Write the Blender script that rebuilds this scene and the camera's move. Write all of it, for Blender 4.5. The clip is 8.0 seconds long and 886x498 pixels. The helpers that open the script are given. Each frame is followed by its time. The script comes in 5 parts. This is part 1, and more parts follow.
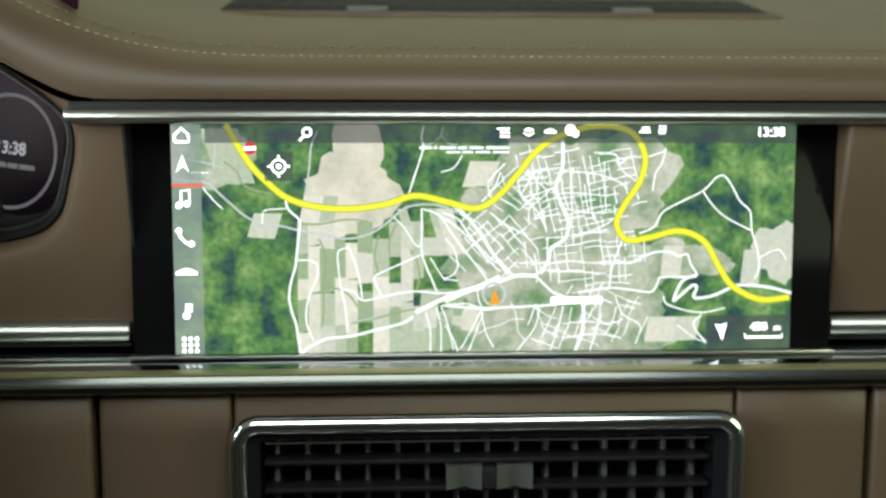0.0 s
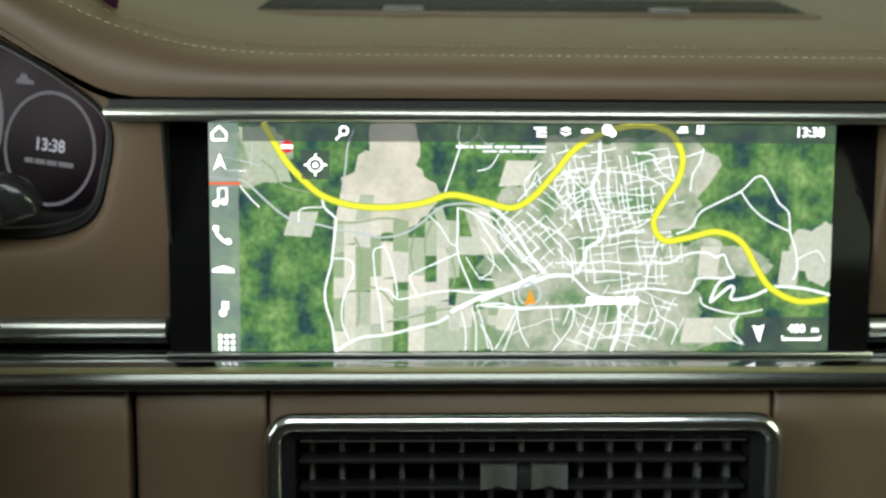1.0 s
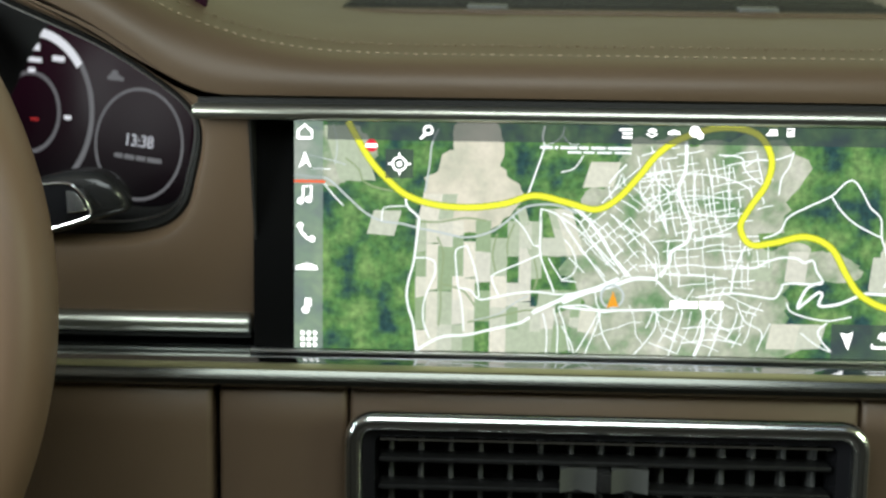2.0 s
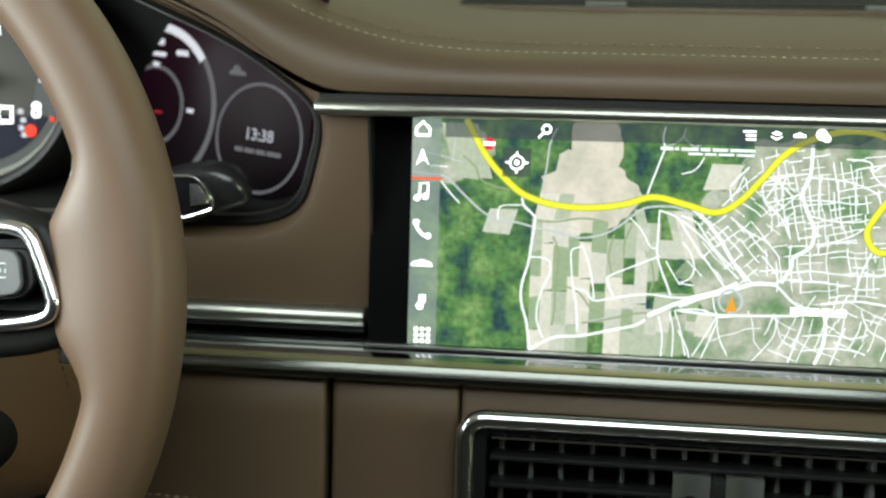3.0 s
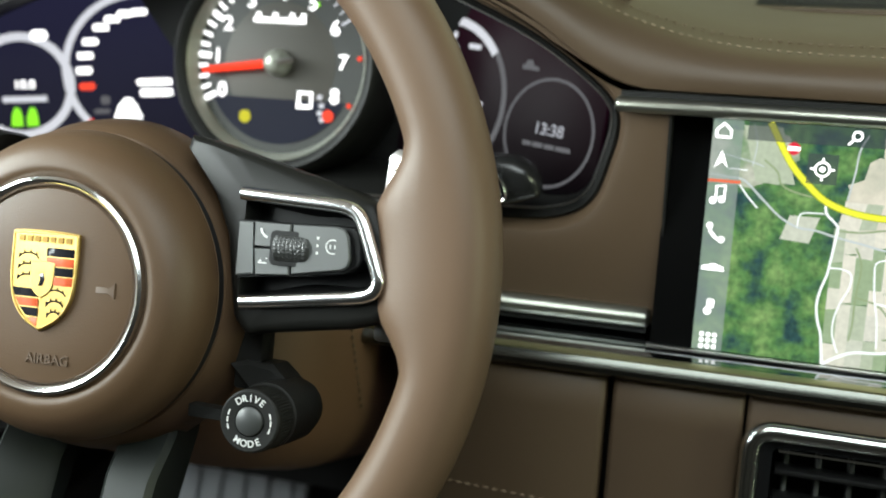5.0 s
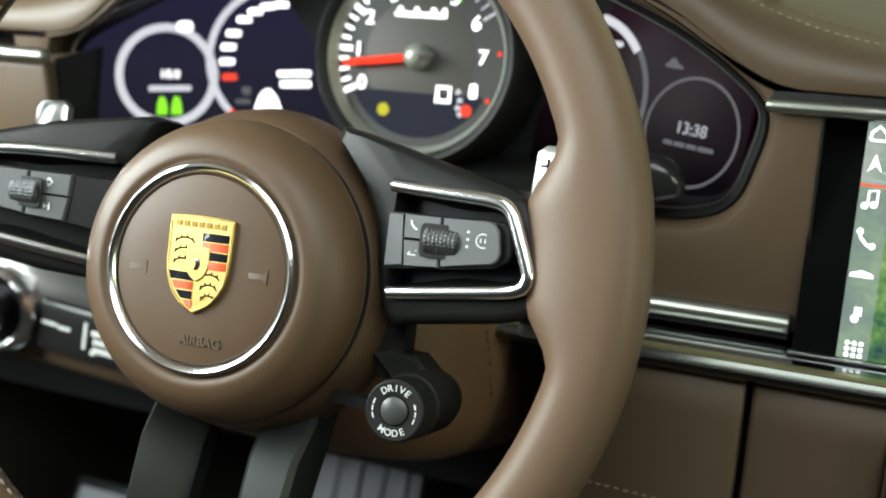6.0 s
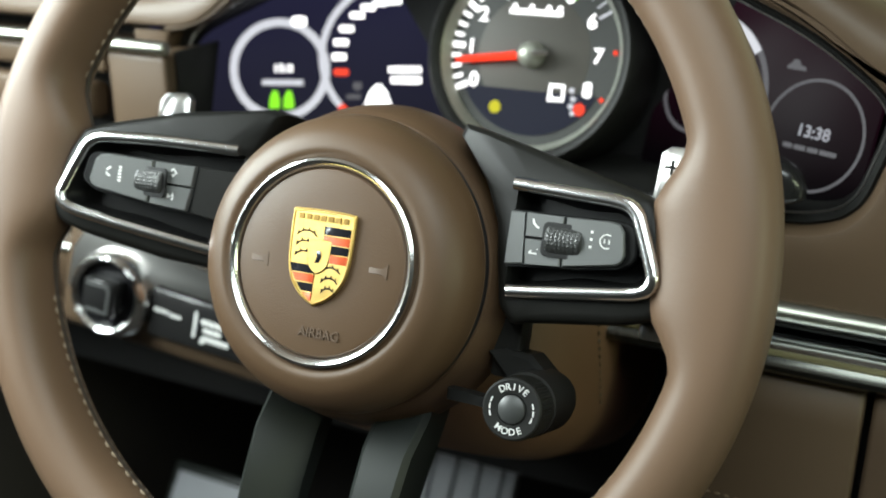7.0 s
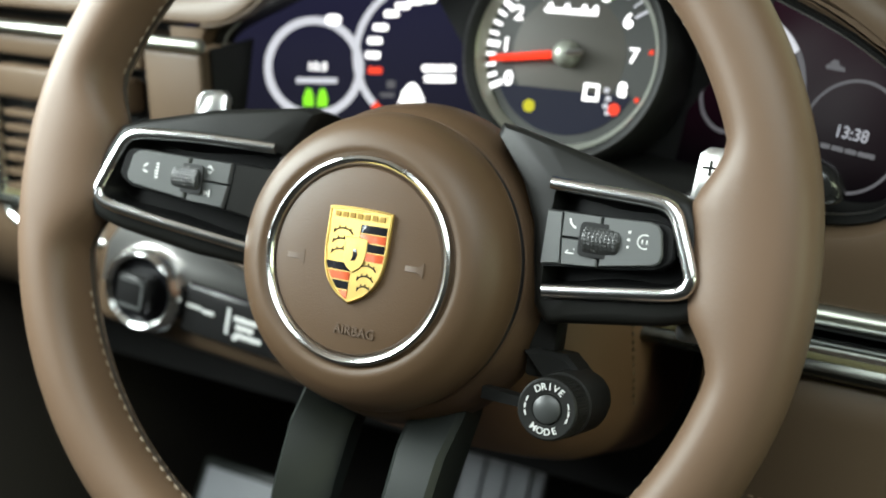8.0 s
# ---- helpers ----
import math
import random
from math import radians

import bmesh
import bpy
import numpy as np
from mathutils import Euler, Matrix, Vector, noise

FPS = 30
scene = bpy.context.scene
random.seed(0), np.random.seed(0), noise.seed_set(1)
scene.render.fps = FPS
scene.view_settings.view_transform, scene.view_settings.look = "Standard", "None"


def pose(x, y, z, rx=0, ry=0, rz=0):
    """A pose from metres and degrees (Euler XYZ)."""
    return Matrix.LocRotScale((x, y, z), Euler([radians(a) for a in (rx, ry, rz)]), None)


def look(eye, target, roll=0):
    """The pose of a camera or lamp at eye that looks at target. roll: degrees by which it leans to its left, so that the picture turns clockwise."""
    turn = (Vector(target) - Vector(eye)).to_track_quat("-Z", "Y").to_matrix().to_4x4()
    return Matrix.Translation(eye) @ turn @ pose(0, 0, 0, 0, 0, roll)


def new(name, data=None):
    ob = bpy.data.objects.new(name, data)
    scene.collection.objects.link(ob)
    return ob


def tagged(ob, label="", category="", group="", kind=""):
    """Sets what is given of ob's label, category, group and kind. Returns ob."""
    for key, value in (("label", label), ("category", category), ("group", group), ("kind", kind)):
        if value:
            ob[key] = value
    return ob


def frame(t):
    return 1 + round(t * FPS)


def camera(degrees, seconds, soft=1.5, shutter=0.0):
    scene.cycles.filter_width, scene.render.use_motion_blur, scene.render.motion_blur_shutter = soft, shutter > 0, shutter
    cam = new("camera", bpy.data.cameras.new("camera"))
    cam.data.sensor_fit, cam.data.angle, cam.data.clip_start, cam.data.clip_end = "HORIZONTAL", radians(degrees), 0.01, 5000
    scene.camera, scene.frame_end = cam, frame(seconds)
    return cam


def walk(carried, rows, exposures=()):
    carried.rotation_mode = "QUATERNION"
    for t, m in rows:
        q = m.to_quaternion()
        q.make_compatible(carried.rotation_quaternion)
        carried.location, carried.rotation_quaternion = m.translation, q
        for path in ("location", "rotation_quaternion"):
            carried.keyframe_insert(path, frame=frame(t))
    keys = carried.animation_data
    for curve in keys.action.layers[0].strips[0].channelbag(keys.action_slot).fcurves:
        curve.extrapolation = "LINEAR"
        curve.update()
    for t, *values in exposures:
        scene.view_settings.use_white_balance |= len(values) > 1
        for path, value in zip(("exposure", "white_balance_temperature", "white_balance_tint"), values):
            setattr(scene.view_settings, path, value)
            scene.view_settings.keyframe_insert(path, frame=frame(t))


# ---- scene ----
cam = camera(44.4, 8.0, soft=1.8)
PATH = [
    (0, (-0.048, -0.467, 1.02), (0.058, 1.412, 0.343), 0.8),
    (0.5, (-0.05, -0.467, 1.019), (0.042, 1.414, 0.346), 0.8),
    (1, (-0.053, -0.467, 1.018), (0.007, 1.416, 0.346), 0.7),
    (1.5, (-0.057, -0.466, 1.019), (-0.049, 1.416, 0.343), 0.6),
    (3, (-0.073, -0.464, 1.024), (-0.297, 1.395, 0.322), 0.0),
    (3.5, (-0.084, -0.466, 1.023), (-0.389, 1.383, 0.325), 0.0),
    (4, (-0.094, -0.468, 1.022), (-0.482, 1.365, 0.323), -0.1),
    (4.5, (-0.105, -0.472, 1.022), (-0.585, 1.339, 0.321), -0.1),
    (5.8, (-0.134, -0.48, 1.02), (-0.832, 1.259, 0.321), -0.2),
    (6, (-0.136, -0.482, 1.021), (-0.869, 1.241, 0.318), -0.2),
    (6.5, (-0.144, -0.485, 1.021), (-0.955, 1.202, 0.317), -0.3),
    (7, (-0.151, -0.488, 1.021), (-1.015, 1.171, 0.314), -0.3),
    (7.5, (-0.154, -0.49, 1.021), (-1.043, 1.155, 0.313), -0.3),
    (8, (-0.155, -0.49, 1.021), (-1.059, 1.147, 0.312), -0.3),
]
walk(cam, [(t, look(eye, target, roll)) for t, eye, target, roll in PATH])
cam.data.dof.use_dof = True
cam.data.dof.focus_distance = 0.43
cam.data.dof.aperture_fstop = 7.0

# ---- light: sky and window lamps of a parked car, with an added roof fill ----
world = bpy.data.worlds.new("world")
scene.world = world
world.use_nodes = True
wn = world.node_tree
sky = wn.nodes.new("ShaderNodeTexSky")
sky.sky_type = "NISHITA"
sky.sun_disc = False
sky.sun_elevation = radians(35)
sky.sun_rotation = radians(200)
wn.links.new(sky.outputs[0], wn.nodes["Background"].inputs[0])
wn.nodes["Background"].inputs[1].default_value = 0.06


def window_light(name, eye, target, sx, sy, watts, colour):
    lamp = bpy.data.lights.new(name, "AREA")
    lamp.shape, lamp.size, lamp.size_y, lamp.energy, lamp.color = "RECTANGLE", sx, sy, watts, colour
    ob = new(name, lamp)
    ob.matrix_world = look(eye, target)
    return ob


window_light("windscreen_light", (0.0, 0.42, 1.20), (0.0, -0.5, 0.75), 1.25, 0.40, 1.3, (0.84, 0.88, 0.34))
# added overhead fill for the wheel and dash, no known source
window_light("roof_fill_light", (-0.06, -0.46, 1.335), (-0.06, -0.34, 0.3), 0.60, 0.44, 5.1, (0.90, 1.0, 0.98))
window_light("passenger_window_light", (0.83, -0.36, 1.12), (-0.4, -0.2, 0.8), 0.50, 0.3, 4.0, (0.84, 0.96, 0.62))
window_light("driver_window_light", (-0.83, -0.33, 1.12), (-0.2, -0.20, 0.85), 0.46, 0.3, 12.5, (0.90, 1.0, 0.98))

# ---- materials ----


def mat(name, colour, rough=0.5, metal=0.0, bump=0.0, scale=400.0, vary=0.12, vscale=14.0, coat=0.0, spec=0.5):
    m = bpy.data.materials.new(name)
    m.use_nodes = True
    nt = m.node_tree
    b = nt.nodes["Principled BSDF"]
    b.inputs["Roughness"].default_value = rough
    b.inputs["Metallic"].default_value = metal
    b.inputs["Coat Weight"].default_value = coat
    b.inputs["Specular IOR Level"].default_value = spec
    tc = nt.nodes.new("ShaderNodeTexCoord")
    n1 = nt.nodes.new("ShaderNodeTexNoise")
    n1.inputs["Scale"].default_value = vscale
    n1.inputs["Detail"].default_value = 5
    nt.links.new(tc.outputs["Object"], n1.inputs["Vector"])
    ramp = nt.nodes.new("ShaderNodeMixRGB")
    ramp.inputs[1].default_value = (*[c * (1 - vary) for c in colour], 1)
    ramp.inputs[2].default_value = (*[min(1, c * (1 + vary)) for c in colour], 1)
    nt.links.new(n1.outputs["Fac"], ramp.inputs[0])
    nt.links.new(ramp.outputs[0], b.inputs["Base Color"])
    rr = nt.nodes.new("ShaderNodeMapRange")
    rr.inputs["To Min"].default_value = max(0.0, rough * 0.85)
    rr.inputs["To Max"].default_value = min(1.0, rough * 1.15)
    nt.links.new(n1.outputs["Fac"], rr.inputs["Value"])
    nt.links.new(rr.outputs[0], b.inputs["Roughness"])
    if bump:
        v = nt.nodes.new("ShaderNodeTexVoronoi")
        v.inputs["Scale"].default_value = scale
        nt.links.new(tc.outputs["Object"], v.inputs["Vector"])
        n2 = nt.nodes.new("ShaderNodeTexNoise")
        n2.inputs["Scale"].default_value = scale * 2.5
        nt.links.new(tc.outputs["Object"], n2.inputs["Vector"])
        mx = nt.nodes.new("ShaderNodeMath")
        mx.operation = "ADD"
        nt.links.new(v.outputs["Distance"], mx.inputs[0])
        nt.links.new(n2.outputs["Fac"], mx.inputs[1])
        bp = nt.nodes.new("ShaderNodeBump")
        bp.inputs["Strength"].default_value = bump
        bp.inputs["Distance"].default_value = 0.0004
        nt.links.new(mx.outputs[0], bp.inputs["Height"])
        nt.links.new(bp.outputs[0], b.inputs["Normal"])
    return m


def glow(name, colour, strength):
    m = bpy.data.materials.new(name)
    m.use_nodes = True
    b = m.node_tree.nodes["Principled BSDF"]
    b.inputs["Base Color"].default_value = (0.01, 0.01, 0.01, 1)
    b.inputs["Roughness"].default_value = 0.6
    b.inputs["Specular IOR Level"].default_value = 0.1
    b.inputs["Emission Color"].default_value = (*colour, 1)
    b.inputs["Emission Strength"].default_value = strength
    return m


LEATHER = mat("brown_leather", (0.078, 0.051, 0.030), 0.47, bump=0.08, scale=1500, vary=0.09, spec=0.38)
RIM_LEATHER = mat("smooth_wheel_leather", (0.120, 0.074, 0.045), 0.46, bump=0.10, scale=1500, vary=0.06, spec=0.36)
HUB_LEATHER = mat("airbag_cover_leather", (0.082, 0.048, 0.025), 0.46, bump=0.14, scale=1300, vary=0.05, spec=0.36)
SEAM_LEATHER = mat("dark_seam_leather", (0.030, 0.020, 0.013), 0.6, bump=0.3, scale=900, vary=0.1)
COLUMN_LEATHER = mat("column_gaiter_leather", (0.165, 0.088, 0.048), 0.55, bump=0.25, scale=900, vary=0.1)
THREAD = mat("beige_thread", (0.27, 0.20, 0.135), 0.8, vary=0.2, vscale=300)
DULL_THREAD = mat("brown_thread", (0.15, 0.11, 0.07), 0.8, vary=0.2, vscale=300)
RIM_THREAD = mat("pale_wheel_thread", (0.27, 0.21, 0.15), 0.75, vary=0.2, vscale=300)
CHROME = mat("satin_chrome", (0.78, 0.78, 0.77), 0.20, 1.0, vary=0.04)
TRIM = mat("soft_chrome", (0.36, 0.37, 0.32), 0.33, 1.0, vary=0.05)
SATIN = mat("brushed_silver", (0.62, 0.62, 0.60), 0.30, 1.0, vary=0.06)
EDGE_METAL = mat("grey_edge_metal", (0.13, 0.135, 0.12), 0.24, 1.0, vary=0.06)
FRAME_CHROME = mat("brushed_frame_chrome", (0.66, 0.68, 0.65), 0.19, 1.0, vary=0.05)
FACET = mat("matt_metal", (0.36, 0.34, 0.18), 0.42, 0.8, vary=0.05)
LEDGE_BLACK = mat("dark_mirror_ledge", (0.42, 0.43, 0.44), 0.07, 1.0, vary=0.05)
PIANO = mat("piano_black", (0.008, 0.008, 0.009), 0.08, vary=0.05, spec=0.16)
BLACK = mat("soft_black_plastic", (0.012, 0.012, 0.011), 0.48, bump=0.12, scale=1600, vary=0.15, spec=0.22)
GLOSSY_BLACK = mat("glossy_black_plastic", (0.014, 0.014, 0.014), 0.22, vary=0.1)
DARK = mat("deep_black_gap", (0.006, 0.006, 0.006), 0.8, vary=0.1)
KNURL = mat("knurled_black_rubber", (0.022, 0.023, 0.022), 0.35, bump=0.2, scale=1000, vary=0.1)
BUTTON = mat("grey_button", (0.072, 0.075, 0.073), 0.42, bump=0.05, scale=2000, vary=0.06)
BUTTON_DARK = mat("dark_grey_button", (0.040, 0.042, 0.041), 0.38, vary=0.06)
SLAT = mat("black_slat_plastic", (0.008, 0.008, 0.008), 0.35, vary=0.1, spec=0.25)
VANE = mat("dark_vane_plastic", (0.085, 0.088, 0.085), 0.4, vary=0.1)
FINGER = mat("satin_grey_metal", (0.30, 0.31, 0.29), 0.34, 0.9, vary=0.08)
# hub leather a touch darker: shade of the embossing put into its colour
EMBOSS_SHADE = mat("shaded_emboss_leather", (0.077, 0.045, 0.024), 0.5, vary=0.05)
LINING = mat("dark_lining_cloth", (0.046, 0.039, 0.032), 0.85, bump=0.2, scale=900)
KEY_MARK = mat("white_key_print", (0.62, 0.62, 0.6), 0.5, vary=0.05)
WELL = mat("dark_well_plastic", (0.006, 0.006, 0.006), 0.40, vary=0.1, spec=0.12)
SPOKE_BLACK = mat("satin_black_spoke", (0.010, 0.010, 0.009), 0.40, bump=0.08, scale=1800, vary=0.1, spec=0.15)
SPOKE_GREY = mat("graphite_spoke", (0.016, 0.019, 0.017), 0.42, 0.0, bump=0.06, scale=1800, vary=0.08, spec=0.3)
GOLD = mat("gold_badge", (0.66, 0.46, 0.15), 0.36, 1.0, bump=0.2, scale=2500, vary=0.10, vscale=200)
BRONZE = mat("dark_gold", (0.32, 0.20, 0.06), 0.4, 1.0, vary=0.1, vscale=300)
RED_ENAMEL = mat("red_enamel", (0.62, 0.10, 0.035), 0.22, bump=0.25, scale=3000, vary=0.15, vscale=600)
BLACK_ENAMEL = mat("black_enamel", (0.015, 0.015, 0.018), 0.12, vary=0.1)
CARPET = mat("dark_carpet", (0.022, 0.018, 0.016), 0.95, bump=0.6, scale=900, vary=0.3, vscale=120)
HEADLINER = mat("headliner_cloth", (0.11, 0.085, 0.065), 0.9, bump=0.3, scale=1500)
PEDAL_GREY = mat("worn_pedal_grey", (0.30, 0.31, 0.33), 0.55, vary=0.1)
RUBBER = mat("black_rubber", (0.018, 0.018, 0.018), 0.7, bump=0.2, scale=1500)
DIAL_FACE = mat("grey_dial_face", (0.026, 0.027, 0.024), 0.55, bump=0.05, scale=2000, vary=0.08)
INNER_FACE = mat("warm_grey_dial_middle", (0.062, 0.056, 0.046), 0.6, bump=0.05, scale=2000, vary=0.08)
BEZEL_METAL = mat("dial_bezel_metal", (0.34, 0.35, 0.30), 0.40, 0.5, vary=0.08)
GLASS_BLACK = mat("black_display_glass", (0.004, 0.004, 0.004), 0.12, vary=0.05, spec=0.03)
NEEDLE = glow("red_needle_glow", (1.0, 0.04, 0.01), 1.6)
WHITE_GLOW = glow("white_symbol_glow", (1.0, 1.0, 1.0), 2.2)
SOFT_WHITE = glow("soft_white_glow", (0.80, 0.82, 0.88), 0.9)
CLOCK_WHITE = glow("clock_white_glow", (0.78, 0.80, 0.88), 0.5)
DIM_WHITE = glow("dim_white_glow", (0.75, 0.74, 0.80), 0.15)
GREEN_GLOW = glow("green_symbol_glow", (0.30, 1.0, 0.02), 1.1)
RED_GLOW = glow("red_symbol_glow", (1.0, 0.06, 0.02), 1.2)
YELLOW_GLOW = glow("yellow_symbol_glow", (0.85, 0.80, 0.02), 0.8)
BLUE_GLOW = glow("navy_display_glow", (0.010, 0.013, 0.045), 0.55)
ROAD_GLOW = glow("map_road_glow", (0.92, 0.98, 0.98), 1.25)
ROUTE_GLOW = glow("map_route_glow", (0.93, 0.95, 0.05), 1.05)
ROUTE_EDGE = glow("map_route_edge_glow", (0.55, 0.62, 0.02), 0.8)
RAIL_GLOW = glow("map_rail_glow", (0.66, 0.74, 0.73), 0.95)
ORANGE_GLOW = glow("map_orange", (0.95, 0.42, 0.03), 1.0)
STREAM_GLOW = glow("map_hedge_green", (0.33, 0.43, 0.23), 1.0)


def display_gradient(name, low, high, height, strength):
    """A dark display whose colour runs from one tone to another up its height."""
    m = glow(name, low, strength)
    nt = m.node_tree
    tc, sep = nt.nodes.new("ShaderNodeTexCoord"), nt.nodes.new("ShaderNodeSeparateXYZ")
    mr, mx = nt.nodes.new("ShaderNodeMapRange"), nt.nodes.new("ShaderNodeMixRGB")
    nt.links.new(tc.outputs["Object"], sep.inputs[0])
    nt.links.new(sep.outputs["Z"], mr.inputs["Value"])
    mr.inputs["From Min"].default_value, mr.inputs["From Max"].default_value = -height, height
    mx.inputs[1].default_value, mx.inputs[2].default_value = (*low, 1), (*high, 1)
    nt.links.new(mr.outputs[0], mx.inputs[0])
    b = nt.nodes["Principled BSDF"]
    nt.links.new(mx.outputs[0], b.inputs["Emission Color"])
    b.inputs["Roughness"].default_value = 0.3
    b.inputs["Specular IOR Level"].default_value = 0.02
    b.inputs["Base Color"].default_value = (0.003, 0.003, 0.003, 1)
    return m


RIGHT_SCREEN = display_gradient("plum_display", (0.002, 0.001, 0.002), (0.030, 0.006, 0.016), 0.045, 0.55)
LEFT_SCREEN = display_gradient("indigo_display", (0.012, 0.012, 0.022), (0.016, 0.016, 0.040), 0.045, 1.15)


def map_material(name, forest):
    """The lit satellite picture of a screen: woods with clumps and glades, or sown fields and roofs."""
    m = glow(name, (0.1, 0.2, 0.05), 1.12)
    nt = m.node_tree
    b = nt.nodes["Principled BSDF"]
    b.inputs["Roughness"].default_value = 0.25
    tc = nt.nodes.new("ShaderNodeTexCoord")
    n1, n2 = nt.nodes.new("ShaderNodeTexNoise"), nt.nodes.new("ShaderNodeTexNoise")
    n1.inputs["Scale"].default_value, n1.inputs["Detail"].default_value = 64.0, 8
    n2.inputs["Scale"].default_value, n2.inputs["Detail"].default_value = (330.0 if forest else 420.0), 5
    for n in (n1, n2):
        nt.links.new(tc.outputs["Object"], n.inputs["Vector"])
    r1, r2 = nt.nodes.new("ShaderNodeValToRGB"), nt.nodes.new("ShaderNodeValToRGB")
    if forest:
        r1.color_ramp.elements[0].position, r1.color_ramp.elements[0].color = 0.36, (0.024, 0.072, 0.066, 1)
        r1.color_ramp.elements[1].position, r1.color_ramp.elements[1].color = 0.72, (0.270, 0.420, 0.130, 1)
        mid = r1.color_ramp.elements.new(0.50)
        mid.color = (0.095, 0.225, 0.062, 1)
        nt.links.new(n1.outputs["Fac"], r1.inputs[0])
        base = r1.outputs[0]
    else:
        g = nt.nodes.new("ShaderNodeObjectInfo")
        nt.links.new(g.outputs["Random"], r1.inputs[0])
        r1.color_ramp.interpolation = "CONSTANT"
        tones = ((0.0, (0.68, 0.67, 0.53)), (0.18, (0.60, 0.62, 0.47)), (0.36, (0.70, 0.69, 0.53)), (0.52, (0.47, 0.53, 0.36)),
                 (0.70, (0.76, 0.73, 0.57)), (0.82, (0.33, 0.43, 0.24)))
        r1.color_ramp.elements[0].color, r1.color_ramp.elements[1].position = (*tones[0][1], 1), tones[1][0]
        r1.color_ramp.elements[1].color = (*tones[1][1], 1)
        for at, c in tones[2:]:
            r1.color_ramp.elements.new(at).color = (*c, 1)
        base = r1.outputs[0]
    r2.color_ramp.elements[0].position, r2.color_ramp.elements[0].color = 0.30, (0.55, 0.60, 0.70, 1) if forest else (0.90, 0.93, 1.00, 1)
    r2.color_ramp.elements[1].position, r2.color_ramp.elements[1].color = 0.70, (1.3, 1.34, 1.4, 1) if forest else (1.06, 1.09, 1.18, 1)
    nt.links.new(n2.outputs["Fac"], r2.inputs[0])
    mx = nt.nodes.new("ShaderNodeMixRGB")
    mx.blend_type, mx.inputs[0].default_value = "MULTIPLY", 1.0
    nt.links.new(base, mx.inputs[1])
    nt.links.new(r2.outputs[0], mx.inputs[2])
    nt.links.new(mx.outputs[0], b.inputs["Emission Color"])
    return m


MAP_WOODS = map_material("map_woods", True)
MAP_FIELDS = map_material("map_fields", False)


def town_material():
    m = map_material("map_town", True)
    r = [n for n in m.node_tree.nodes if n.type == "VALTORGB"][0].color_ramp
    for e, c in zip(r.elements, ((0.16, 0.30, 0.14), (0.42, 0.47, 0.35), (0.66, 0.67, 0.57))):
        e.color = (*c, 1)
    grain = [n for n in m.node_tree.nodes if n.type == "VALTORGB"][1].color_ramp
    for e, k in zip(grain.elements, (0.84, 1.14)):
        e.color = (k, k, k, 1)
    return m


MAP_TOWN = town_material()


def pale_material():
    m = map_material("map_pale_field", True)
    ramp, grain = [n for n in m.node_tree.nodes if n.type == "VALTORGB"]
    for e, c in zip(ramp.color_ramp.elements, ((0.56, 0.57, 0.45), (0.68, 0.66, 0.53), (0.77, 0.73, 0.60))):
        e.color = (*c, 1)
    for e, k in zip(grain.color_ramp.elements, (0.92, 1.06)):
        e.color = (k, k, k, 1)
    return m


MAP_PALE = pale_material()

# ---- mesh helpers ----


def part(name, bm, material, parent=None, label="", smooth=True):
    me = bpy.data.meshes.new(name)
    bmesh.ops.recalc_face_normals(bm, faces=bm.faces)
    bm.to_mesh(me)
    bm.free()
    me.materials.append(material)
    if smooth:
        me.shade_smooth()
        me.set_sharp_from_angle(angle=radians(38))
    ob = new(name, me)
    if parent:
        ob.parent = parent
    if label:
        ob["label"] = label
    return ob


def thing(name, m, label, category, group="", kind=""):
    ob = new(name)
    ob.empty_display_size = 0.02
    ob.matrix_world = m
    return tagged(ob, label, category, group, kind)


def add_box(bm, x0, x1, y0, y1, z0, z1, bevel=0.0, seg=2):
    r = bmesh.ops.create_cube(bm, size=1.0)
    bmesh.ops.transform(bm, verts=r["verts"], matrix=Matrix.Translation(((x0 + x1) / 2, (y0 + y1) / 2, (z0 + z1) / 2)) @ Matrix.Diagonal((x1 - x0, y1 - y0, z1 - z0, 1)))
    if bevel:
        edges = list({e for v in r["verts"] for e in v.link_edges})
        bmesh.ops.bevel(bm, geom=edges, offset=bevel, segments=seg, affect="EDGES", profile=0.5)
    return bm


def box(*a, **k):
    return add_box(bmesh.new(), *a, **k)


def rings(bm, loops, closed=False, cap=False, around=True):
    """Skins a row of loops of points. around: each loop closes on itself; closed: the last loop joins the first."""
    rows = [[bm.verts.new(p) for p in lp] for lp in loops]
    pairs = list(zip(rows, rows[1:])) + ([(rows[-1], rows[0])] if closed else [])
    for a, b in pairs:
        n = len(a)
        for i in range(n if around else n - 1):
            j = (i + 1) % n
            bm.faces.new((a[i], a[j], b[j], b[i]))
    if cap:
        bm.faces.new(rows[0])
        bm.faces.new(rows[-1])
    return bm


def lathe(profile, n=64, m=None):
    """Turns a profile of (radius, height) round the z axis."""
    bm = bmesh.new()
    loops = [[(r * math.cos(2 * math.pi * i / n), r * math.sin(2 * math.pi * i / n), h) for i in range(n)] for r, h in profile]
    rings(bm, loops)
    bmesh.ops.remove_doubles(bm, verts=bm.verts, dist=1e-6)
    if m is not None:
        bmesh.ops.transform(bm, verts=bm.verts, matrix=m)
    return bm


